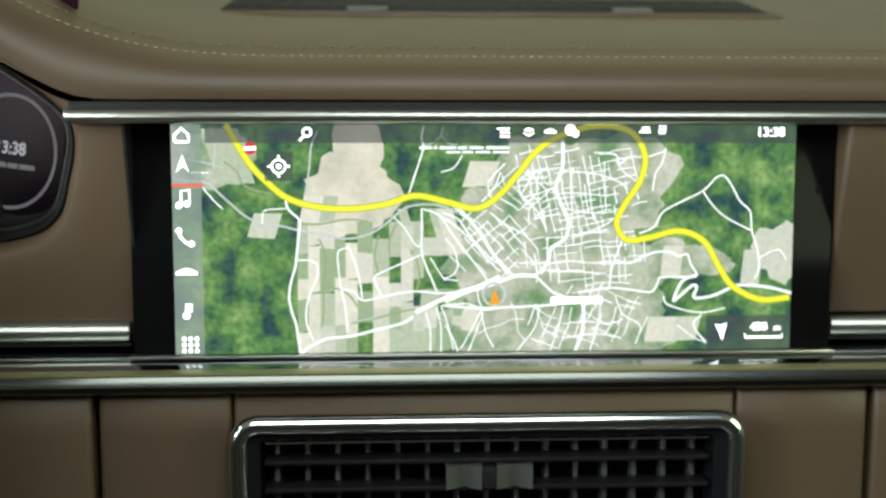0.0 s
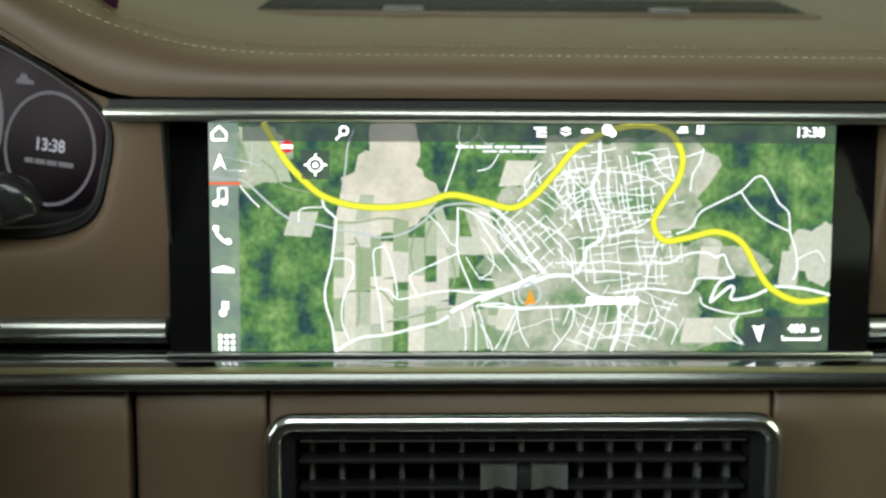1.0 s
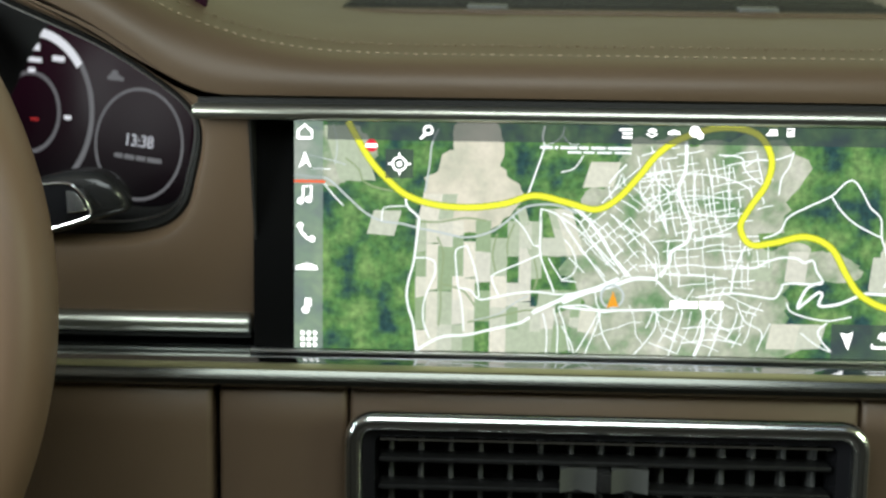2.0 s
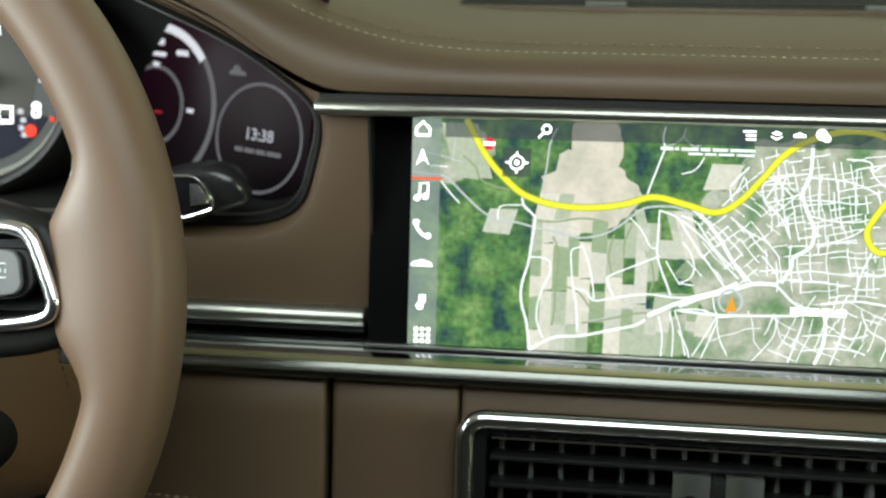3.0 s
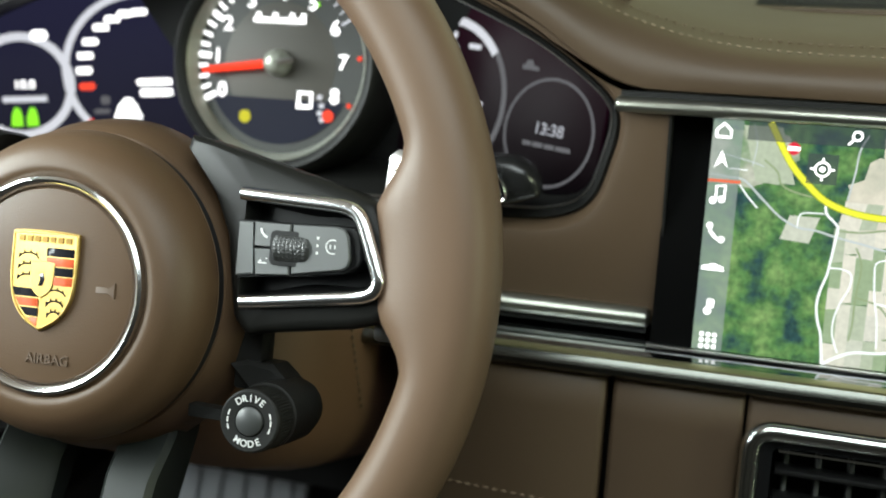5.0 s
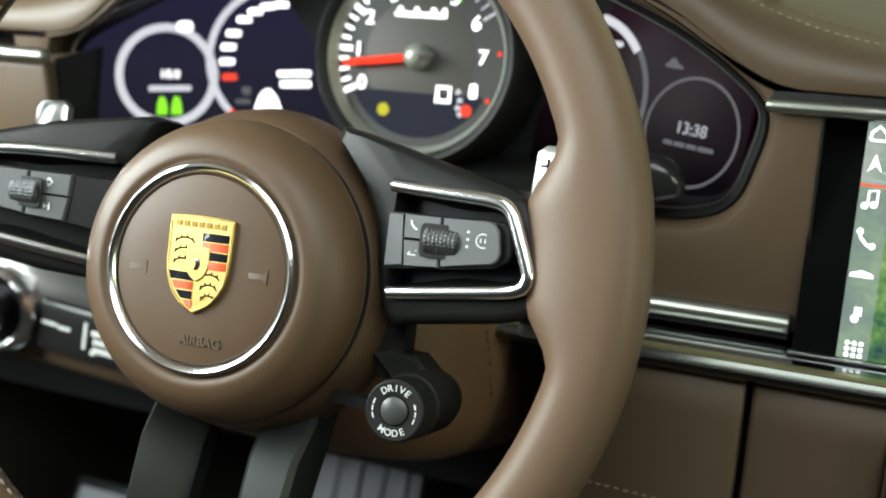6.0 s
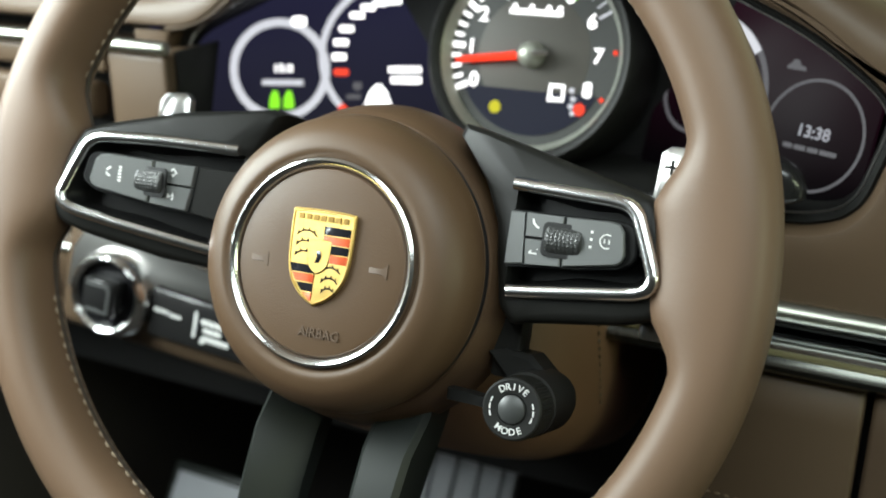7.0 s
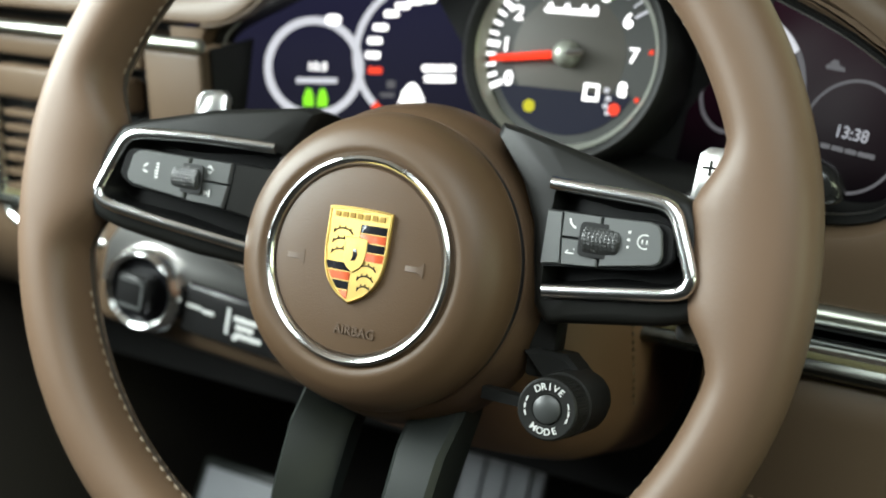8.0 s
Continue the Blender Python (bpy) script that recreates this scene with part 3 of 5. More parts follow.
road("map_road", [(-37, 75), (-35, 81), (-31, 93), (-30, 97), (-31, 101), (-30, 106)], 0.0013, ROAD_GLOW, 3)
road("map_road", [(-30, 97), (-25, 99), (-22, 102), (-21, 106)], 0.0009, RAIL_GLOW, 4)
road("map_road", [(-22, 102), (-18, 98), (-14, 98)], 0.0009, RAIL_GLOW, 4)
road("map_road", [(-65, 50), (-70, 48), (-70, 41), (-69, 32), (-67, 22), (-66, 10)], 0.0012, ROAD_GLOW, 5)
road("map_road", [(-65, 50), (-62, 42), (-60, 34), (-59, 26)], 0.0012, ROAD_GLOW, 6)
road("map_road", [(-68, 30), (-63, 29), (-59, 25), (-52, 26), (-43, 28), (-33, 29), (-22, 28), (-12, 29), (-5, 31)], 0.0014, ROAD_GLOW, 7)
road("map_road", [(-30, 47), (-41, 42), (-52, 37), (-53, 34), (-50, 27)], 0.0012, ROAD_GLOW, 8)
road("map_road", [(-31, 68), (-31, 59), (-31, 48), (-29, 41), (-26, 34), (-24, 29)], 0.0014, ROAD_GLOW, 9)
road("map_road", [(-44, 64), (-39, 59), (-34, 51), (-31, 51)], 0.0010, ROAD_GLOW, 10)
road("map_road", [(-31, 68), (-23, 65), (-18, 58), (-13, 51), (-6, 42), (-3, 38), (0, 34)], 0.0012, ROAD_GLOW, 11)
road("map_road", [(-21, 66), (-14, 63), (-9, 56), (-3, 49), (4, 42)], 0.0012, ROAD_GLOW, 12)
road("map_road", [(-20, 54), (-16, 49), (-14, 42), (-16, 37), (-20, 35), (-14, 34)], 0.0010, ROAD_GLOW, 3)
road("map_road", [(-27, 45), (-24, 40), (-20, 34)], 0.0010, ROAD_GLOW, 4)
road("map_road", [(-29, 19), (-27, 10), (-27, 0)], 0.0010, ROAD_GLOW, 5)
road("map_road", [(-24, 21), (-22, 12), (-22, 0)], 0.0010, ROAD_GLOW, 6)
road("map_road", [(-22, 22), (-19, 14), (-16, 1)], 0.0010, ROAD_GLOW, 7)
road("map_road", [(-22, 22), (-10, 23), (-2, 20), (6, 21)], 0.0013, ROAD_GLOW, 8)
road("map_road", [(-5, 30), (-4, 24), (-3, 20), (-9, 8), (-13, 1)], 0.0010, ROAD_GLOW, 9)
road("map_road", [(-3, 20), (-1, 10), (3, 2)], 0.0010, ROAD_GLOW, 10)
road("map_road", [(-61, 15), (-50, 18), (-43, 23), (-36, 27)], 0.0009, RAIL_GLOW, 3)
road("map_road", [(-22, 85), (-16, 87), (-12, 93)], 0.0010, ROAD_GLOW, 3)
road("map_road", [(0, 80), (4, 85), (8, 89)], 0.0013, ROAD_GLOW, 4)
road("map_road", [(0, 79), (1, 74), (3, 72)], 0.0010, ROAD_GLOW, 5)
road("map_lane", [(-127, 87), (-126, 97), (-128, 106)], 0.0008, RAIL_GLOW, 3)
road("map_lane", [(-122, 87), (-129, 89), (-143, 92)], 0.0009, RAIL_GLOW, 4)
road("map_road", [(35, 100), (35, 87), (32, 78), (35, 69), (38, 62), (37, 54), (30, 49), (29, 44), (25, 37)], 0.0026, ROAD_GLOW, 3)
road("map_road", [(24, 35), (30, 29), (35, 26), (43, 25)], 0.0017, ROAD_GLOW, 4)
road("map_road", [(45, 24), (46, 17), (45, 8), (42, 0)], 0.0025, ROAD_GLOW, 5)
road("map_road", [(-20, 24), (-9, 29), (2, 32), (13, 36), (24, 36)], 0.0029, ROAD_GLOW, 6)
road("map_road", [(-20, 22), (-5, 21), (6, 21), (30, 22), (35, 23)], 0.0017, ROAD_GLOW, 7)
road("map_road", [(-21, 72), (-12, 66), (-4, 57), (3, 46), (10, 37)], 0.0025, ROAD_GLOW, 8)
road("map_road", [(-21, 64), (-13, 58), (-6, 51), (0, 44), (6, 38)], 0.0012, ROAD_GLOW, 9)
road("map_road", [(43, 28), (58, 30), (69, 29), (78, 28), (81, 32), (83, 35), (96, 35), (100, 36), (97, 41), (95, 46), (91, 45), (87, 47), (80, 47), (74, 45), (68, 42), (61, 43)], 0.0016, ROAD_GLOW, 10)
road("map_road", [(100, 36), (93, 33), (89, 24), (92, 26), (98, 31), (100, 30), (99, 25), (108, 26), (117, 30), (121, 31), (134, 30), (146, 27)], 0.0023, ROAD_GLOW, 11)
road("map_road", [(72, 56), (79, 59), (83, 66), (92, 71), (102, 76), (108, 82), (112, 83), (116, 78), (120, 71), (125, 66), (126, 57), (129, 48), (130, 39), (128, 34)], 0.0014, ROAD_GLOW, 3)
road("map_road", [(102, 76), (107, 69), (114, 63), (126, 57)], 0.0013, ROAD_GLOW, 4)
road("map_road", [(130, 44), (139, 48), (143, 43)], 0.0010, ROAD_GLOW, 5)
road("map_road", [(84, 96), (82, 89), (79, 84), (78, 76)], 0.0012, ROAD_GLOW, 6)
road("map_road", [(84, 95), (75, 92), (67, 92), (62, 89), (60, 93), (50, 94)], 0.0012, ROAD_GLOW, 7)
road("map_road", [(65, 55), (62, 48), (59, 39), (58, 30)], 0.0014, ROAD_GLOW, 8)
road("map_road", [(84, 26), (86, 22), (95, 19), (104, 18), (114, 20)], 0.0012, ROAD_GLOW, 9)
road("map_road", [(103, 17), (99, 13), (101, 8), (106, 3)], 0.0013, ROAD_GLOW, 10)
road("map_road", [(91, 12), (99, 6), (106, 3)], 0.0009, ROAD_GLOW, 11)
road("map_street", [(14, 82), (16, 73), (23, 67), (28, 57)], 0.0010, ROAD_GLOW, 2)
road("map_street", [(25, 87), (23, 80), (24, 71), (27, 60)], 0.0010, ROAD_GLOW, 3)
road("map_street", [(40, 87), (39, 78), (40, 67)], 0.0010, ROAD_GLOW, 4)
road("map_street", [(47, 85), (48, 75), (50, 62)], 0.0010, ROAD_GLOW, 5)
road("map_street", [(55, 89), (55, 78), (56, 67)], 0.0010, ROAD_GLOW, 6)
road("map_street", [(34, 85), (42, 85), (51, 84), (58, 82)], 0.0010, ROAD_GLOW, 7)
road("map_street", [(34, 75), (44, 75), (55, 74), (62, 75)], 0.0010, ROAD_GLOW, 2)
road("map_street", [(36, 68), (46, 66), (57, 66), (63, 68)], 0.0010, ROAD_GLOW, 3)
road("map_street", [(39, 55), (48, 57), (57, 61), (63, 66)], 0.0010, ROAD_GLOW, 4)
road("map_street", [(58, 82), (64, 79), (66, 75)], 0.0010, ROAD_GLOW, 5)
road("map_street", [(60, 91), (64, 85), (71, 80)], 0.0010, ROAD_GLOW, 6)
road("map_street", [(-3, 71), (3, 78), (6, 85)], 0.0010, ROAD_GLOW, 7)
road("map_street", [(1, 66), (9, 60), (18, 55), (24, 48)], 0.0010, ROAD_GLOW, 2)
road("map_street", [(30, 42), (39, 43), (50, 42), (59, 43)], 0.0010, ROAD_GLOW, 3)
road("map_street", [(29, 38), (41, 38), (54, 37)], 0.0010, ROAD_GLOW, 4)
road("map_street", [(16, 49), (22, 42), (24, 37)], 0.0010, ROAD_GLOW, 5)
road("map_street", [(15, 42), (24, 43)], 0.0010, ROAD_GLOW, 6)
road("map_street", [(36, 21), (34, 12), (30, 0)], 0.0010, ROAD_GLOW, 7)
road("map_street", [(54, 24), (53, 13), (49, 0)], 0.0010, ROAD_GLOW, 2)
road("map_street", [(61, 26), (65, 17), (73, 12), (71, 3)], 0.0010, ROAD_GLOW, 3)
road("map_street", [(36, 13), (47, 14), (58, 13), (65, 15)], 0.0010, ROAD_GLOW, 4)
road("map_street", [(36, 6), (51, 8), (64, 6)], 0.0010, ROAD_GLOW, 5)
road("map_street", [(24, 21), (23, 12), (14, 0)], 0.0010, ROAD_GLOW, 6)
road("map_street", [(-2, 19), (-5, 10), (-9, 0)], 0.0010, ROAD_GLOW, 7)
road("map_street", [(-20, 13), (-16, 6), (-14, 0)], 0.0010, ROAD_GLOW, 2)
road("map_street", [(14, 82), (23, 85), (34, 87)], 0.0010, ROAD_GLOW, 3)
road("map_street", [(16, 73), (24, 75), (33, 78)], 0.0010, ROAD_GLOW, 4)


def town_streets(cx, cz, rx, rz, turn, step, seed):
    """Crooked side streets inside an oval quarter, in two crossing directions."""
    rnd = random.Random(seed)
    bm = bmesh.new()
    for way in (0, 1):
        a = radians(turn + 90 * way)
        ux, uz = math.cos(a), math.sin(a)
        o = -max(rx, rz)
        while o < max(rx, rz):
            s = -max(rx, rz)
            while s < max(rx, rz):
                run = rnd.uniform(1.2, 3.4) * step
                pts = []
                d = rnd.uniform(-0.25, 0.25) * step
                for i in range(5):
                    q = s + run * i / 4
                    w = o + d + 0.35 * step * noise.noise((q * 90, o * 90, seed))
                    pts.append((cx + ux * q - uz * w, cz + uz * q + ux * w))
                if all(((x - cx) / rx) ** 2 + ((z - cz) / rz) ** 2 < 1 and 0.0005 < z < SH - 0.009 for x, z in pts) and rnd.random() < 0.85:
                    ribbon(pts, rnd.choice((0.0004, 0.0005, 0.0006)), Y0 - 0.00029 - 0.00001 * (seed + way), bm)
                s += run + rnd.choice((0.0, 0.0, 0.8)) * step
            o += step * rnd.uniform(0.75, 1.25)
    ob = part("street_net", bm, ROAD_GLOW, display, smooth=False)
    ob["kind"] = "stuff"


town_streets(0.042, 0.079, 0.036, 0.026, 12, 0.0042, 1)
town_streets(0.018, 0.072, 0.018, 0.016, 50, 0.0044, 2)
town_streets(0.048, 0.045, 0.034, 0.018, 5, 0.0042, 3)
town_streets(0.048, 0.014, 0.034, 0.020, 68, 0.0046, 4)
town_streets(0.000, 0.052, 0.020, 0.020, -48, 0.0042, 5)
town_streets(0.004, 0.012, 0.028, 0.014, 20, 0.0085, 6)
town_streets(-0.134, 0.092, 0.012, 0.012, 5, 0.0060, 7)

ROUTE = [(-121, 107), (-111, 90), (-102, 80), (-93, 73), (-80, 69), (-64, 68), (-48, 70), (-34, 74), (-19, 71), (-6, 68), (4, 73), (14, 84), (22, 94), (32, 101), (47, 106),
         (60, 106), (69, 102), (74, 92), (72, 81), (65, 70), (61, 61), (66, 53), (77, 54), (91, 57), (103, 52), (111, 39), (118, 30), (131, 24), (145, 25)]
part("map_route_edge", ribbon(line(ROUTE), 0.0033, Y0 - 0.00062), ROUTE_EDGE, display, smooth=False)
part("map_route", ribbon(line(ROUTE), 0.0025, Y0 - 0.00066), ROUTE_GLOW, display, "yellow route line", smooth=False)

# bars and symbols on the screen
YS = Y0 - 0.0008


def rect(name, x0, x1, z0, z1, material, y=None, parent=None):
    return sheet(name, ((x0, z0), (x1, z0), (x1, z1), (x0, z1)), YS if y is None else y, material, parent)


def glaze(name, colour, alpha):
    """A see-through tinted bar drawn over a lit picture."""
    m = glow(name, colour, 1.0)
    m.node_tree.nodes["Principled BSDF"].inputs["Alpha"].default_value = alpha
    return m


BAR_TINT, SIDE_TINT = glaze("bar_tint", (0.060, 0.080, 0.085), 0.72), glaze("side_tint", (0.33, 0.40, 0.38), 0.60)
rect("status_bar", -SW + 0.0155, SW, 0.0985, SH, BAR_TINT, YS + 0.00006)
rect("side_bar", -SW, -SW + 0.0135, 0, SH, SIDE_TINT, YS + 0.00008)
rect("scale_box", 0.105, SW, 0.0, 0.0165, BAR_TINT, YS + 0.00004)
rect("locate_box", -0.1035, -0.0905, 0.081, 0.0945, BAR_TINT, YS + 0.00004)
rect("marker_line", -SW, -0.1315, 0.0783, 0.0797, glow("coral_glow", (0.95, 0.18, 0.08), 1.0))


def symbol(name, polys, material=WHITE_GLOW, lines=(), width=0.0008, parent=None, y=None):
    """A small lit sign made of flat shapes and lines."""
    y = (YS - 0.0001) if y is None else y
    bm = bmesh.new()
    for pl in polys:
        bm.faces.new([bm.verts.new((px, y, pz)) for px, pz in pl])
    for ln in lines:
        ribbon(ln, width, y, bm)
    return part(name, bm, material, parent or display, smooth=False)


def disc(cx, cz, r, n=16):
    return [(cx + r * math.cos(2 * math.pi * i / n), cz + r * math.sin(2 * math.pi * i / n)) for i in range(n)]


symbol("home_symbol", (), lines=([(-0.1442, 0.0990), (-0.1442, 0.1022), (-0.141, 0.1052), (-0.1378, 0.1022), (-0.1378, 0.0990), (-0.1442, 0.0990)],), width=0.0012)
symbol("arrow_symbol", ([(-0.1440, 0.0850), (-0.141, 0.0930), (-0.1405, 0.0878)], [(-0.141, 0.0930), (-0.1378, 0.0850), (-0.1405, 0.0878)]))
symbol("note_symbol", (disc(-0.1430, 0.0698, 0.0016), disc(-0.1392, 0.0705, 0.0016)), lines=([(-0.1418, 0.0700), (-0.1418, 0.0765), (-0.1380, 0.0770), (-0.1380, 0.0706)],), width=0.0010)
symbol("phone_symbol", (disc(-0.1432, 0.0582, 0.0015), disc(-0.1375, 0.0520, 0.0015)), lines=([(-0.1436, 0.0585), (-0.1425, 0.0552), (-0.1400, 0.0525), (-0.1374, 0.0515)],), width=0.0014)
symbol("car_symbol", ([(-0.1452, 0.0375), (-0.1348, 0.0375), (-0.1355, 0.0395), (-0.1378, 0.0402), (-0.1400, 0.0408), (-0.1425, 0.0400), (-0.1450, 0.0392)],))
symbol("seat_symbol", ([(-0.1410, 0.0200), (-0.1378, 0.0200), (-0.1378, 0.0240), (-0.1410, 0.0240)], disc(-0.1405, 0.0185, 0.0018)))
symbol("grid_symbol", [disc(-0.139 + 0.0029 * i, 0.0046 + 0.0028 * j, 0.0011, 8) for i in (-1, 0, 1) for j in (-1, 0, 1)])
symbol("search_symbol", (), lines=(arc_line(-0.0838, 0.1034, 0.0019, 0, 360, 20), [(-0.0850, 0.1018), (-0.0874, 0.0994)]), width=0.0010)
symbol("locate_symbol", (disc(-0.097, 0.0877, 0.0013),), lines=(arc_line(-0.097, 0.0877, 0.0031, 0, 360, 24), [(-0.097, 0.0905), (-0.097, 0.0928)], [(-0.097, 0.0849), (-0.097, 0.0826)],
       [(-0.1001, 0.0877), (-0.1022, 0.0877)], [(-0.0939, 0.0877), (-0.0918, 0.0877)]), width=0.0009)
symbol("barrier_sign", (disc(-0.1100, 0.0960, 0.0029),), glow("sign_red_glow", (0.85, 0.03, 0.06), 1.0))
rect("barrier_bar", -0.1127, -0.1073, 0.0951, 0.0969, WHITE_GLOW, YS - 0.00015)
symbol("position_ring", (), RAIL_GLOW, lines=(arc_line(0.003, 0.0275, 0.0052, 0, 360, 28),), width=0.0012)
symbol("position_arrow", ([(0.0005, 0.0220), (0.0035, 0.0302), (0.0035, 0.0228)], [(0.0035, 0.0302), (0.0062, 0.0226), (0.0035, 0.0228)]), ORANGE_GLOW, y=YS - 0.00015)
symbol("compass_arrow", ([(0.1092, 0.0125), (0.1122, 0.0118), (0.1130, 0.0042)], [(0.1122, 0.0118), (0.1150, 0.0130), (0.1130, 0.0042)]))
symbol("scale_bar", (), lines=([(0.1240, 0.0075), (0.1240, 0.0058), (0.1420, 0.0058), (0.1420, 0.0075)],), width=0.0011)
symbol("list_symbol", (), lines=([(0.0042, 0.1050), (0.0100, 0.1050)], [(0.0055, 0.1033), (0.0100, 0.1033)], [(0.0055, 0.1015), (0.0100, 0.1015)]), width=0.0010)
symbol("layers_symbol", ([(0.0165, 0.1046), (0.019, 0.1058), (0.0215, 0.1046), (0.019, 0.1034)],), lines=([(0.0165, 0.1032), (0.019, 0.1019), (0.0215, 0.1032)],), width=0.0008)
symbol("traffic_symbol", ([(0.0262, 0.1030), (0.0318, 0.1030), (0.0318, 0.1042), (0.0290, 0.1052), (0.0262, 0.1042)],))
symbol("bubble_symbol", (disc(0.0385, 0.1045, 0.0026), disc(0.0408, 0.1028, 0.0018)))
symbol("seats_symbol", ([(0.0710, 0.1032), (0.0762, 0.1032), (0.0762, 0.1042), (0.0710, 0.1042)], [(0.0722, 0.1046), (0.0758, 0.1046), (0.0758, 0.1060), (0.0722, 0.1060)]))
symbol("mobile_symbol", (), lines=([(0.0806, 0.1030), (0.0806, 0.1064), (0.0832, 0.1064), (0.0832, 0.1030), (0.0806, 0.1030)], [(0.0802, 0.1030), (0.0836, 0.1064)]), width=0.0007)
for x0, x1 in ((-0.0320, -0.0262), (-0.0254, -0.0238), (-0.0228, -0.0150), (-0.0142, -0.0098), (-0.0088, -0.0020), (-0.0010, 0.0100)):
    rect("street_name_bar", x0, x1, 0.0956, 0.0970, ROAD_GLOW)
for x0, x1 in ((-0.0195, -0.0130), (-0.0122, -0.0070), (-0.0060, 0.0010), (0.0020, 0.0098)):
    rect("street_name_bar", x0, x1, 0.0937, 0.0948, ROAD_GLOW)
for x0, x1 in ((0.0300, 0.0345), (0.0352, 0.0428), (0.0436, 0.0490), (0.0497, 0.0545)):
    rect("place_name_bar", x0, x1, 0.0226, 0.0260, WHITE_GLOW)
lettering("13:38", 0.0062, WHITE_GLOW, display, at(0.1335, 0.1035, YS - 0.0002), 0.00005)
lettering("400", 0.0056, WHITE_GLOW, display, at(0.1305, 0.0108, YS - 0.0002), 0.00005)
lettering("m", 0.0045, WHITE_GLOW, display, at(0.1395, 0.0104, YS - 0.0002), 0.00005)

# ---- centre air vent ----
vent = thing("air_vent", pose(-0.0008, -0.0375, 0.748, -12, 0, 0), "wide black air vent in a rounded chrome frame", "air vent")


def frame_loop(x0, x1, z0, z1, r, y=0.0):
    return [Vector((x, y, z)) for x, z in rounded(x0, x1, z0, z1, r, 8)]


def vent_frame(parent, hw, hh, r, tube_r, tube_y):
    bm = bmesh.new()
    path = frame_loop(-hw, hw, -hh, hh, r)
    rings(bm, [[p + (Vector((p.x, 0, p.z)) - Vector((max(-hw + r, min(hw - r, p.x)), 0, max(-hh + r, min(hh - r, p.z))))).normalized() * (tube_r * math.cos(q) - tube_r)
                + Vector((0, tube_y * math.sin(q), 0)) for q in [2 * math.pi * i / 12 for i in range(12)]] for p in path], closed=True)
    part("frame", bm, FRAME_CHROME, parent, "polished chrome frame")


vent_frame(vent, 0.1185, 0.0362, 0.0140, 0.0044, 0.0046)
bm = bmesh.new()
rings(bm, [frame_loop(-0.1115, 0.1115, -0.0295, 0.0295, 0.009, -0.001), frame_loop(-0.1045, 0.1045, -0.0232, 0.0238, 0.003, 0.0025), frame_loop(-0.1035, 0.1035, -0.0225, 0.0230, 0.003, 0.030)], cap=False)
part("inner_surround", bm, PIANO, vent, "glossy black inner surround")
part("duct", box(-0.105, 0.105, 0.029, 0.031, -0.024, 0.024), DARK, vent, smooth=False)
part("upper_edge", box(-0.1020, 0.1020, 0.0015, 0.0030, 0.0222, 0.0232), CHROME, vent, "thin bright edge")
slat_mesh = None
for i in range(4):
    z = 0.0125 - 0.0130 * i
    if slat_mesh is None:
        bm = box(-0.1028, 0.1028, 0.0030, 0.0150, -0.0012, 0.0012, bevel=0.0008)
        ob = part("slat", bm, SLAT, vent)
        slat_mesh = ob.data
    else:
        ob = new("slat", slat_mesh)
        ob.parent = vent
    ob.location = (0, 0, z)
vane_mesh = None
for i in range(15):
    x = -0.0980 + 0.0140 * i
    if vane_mesh is None:
        ob = part("vane", box(-0.0011, 0.0011, 0.0135, 0.0270, -0.0228, 0.0228, bevel=0.0004, seg=1), VANE, vent)
        vane_mesh = ob.data
    else:
        ob = new("vane", vane_mesh)
        ob.parent = vent
    ob.location = (x, 0, 0)
tab = part("adjuster", box(-0.0030, 0.0030, -0.0030, 0.006, 0.0010, 0.0105, bevel=0.001), GLOSSY_BLACK, vent)
for side in (-1, 1):  # finger plates, hollowed
    bm = bmesh.new()
    hollow = [(side * (0.0034 + 0.0166 * i / 8), 0.0005 + 0.0028 * math.sin(math.pi * i / 8)) for i in range(9)]
    rings(bm, [[(x, y + back, z) for x, y in hollow] for z, back in ((-0.0012, 0.004), (-0.0004, 0.0), (0.0104, 0.0), (0.0112, 0.004))], around=False)
    part("adjuster_plate", bm, FINGER, tab, "satin grey finger plate")

# ---- side air vent ----
side_vent = thing("air_vent", pose(-0.700, -0.012, 0.832, -6, 0, 0), "small air vent with brown slats in a chrome frame", "air vent")
hook = smooth_line([(-0.062, 0, 0.050), (-0.061, 0, 0.020), (-0.058, 0, -0.020), (-0.053, 0, -0.042), (-0.042, 0, -0.053), (-0.020, 0, -0.056), (0.030, 0, -0.056), (0.062, 0, -0.054)], 6)
part("frame", sweep(hook, oval(0.0045, 0.006, 12), (0, 1, 0)), FRAME_CHROME, side_vent, "chrome frame strip")
part("top_bar", box(-0.058, 0.060, -0.004, 0.014, 0.030, 0.052, bevel=0.004, seg=3), LEATHER, side_vent, "brown padded bar")
part("duct", box(-0.058, 0.058, 0.020, 0.022, -0.05, 0.05), DARK, side_vent, smooth=False)
for i in range(2, 9):
    ob = part("slat", box(-0.052, 0.052, -0.002, 0.012, -0.0021, 0.0021, bevel=0.0012), LEATHER, side_vent)
    ob.location = (0, 0, 0.040 - 0.0100 * i)

# ---- instrument cluster ----
cluster = thing("instrument_cluster", pose(WX, 0.062, 0.9, 0, 0, 0), "instrument cluster with a lit rev counter between two curved displays", "instrument cluster")


def outline_local(o, y):
    return [p - Vector((WX, 0.062, 0.9)) for p in offset_outline(o, y)]


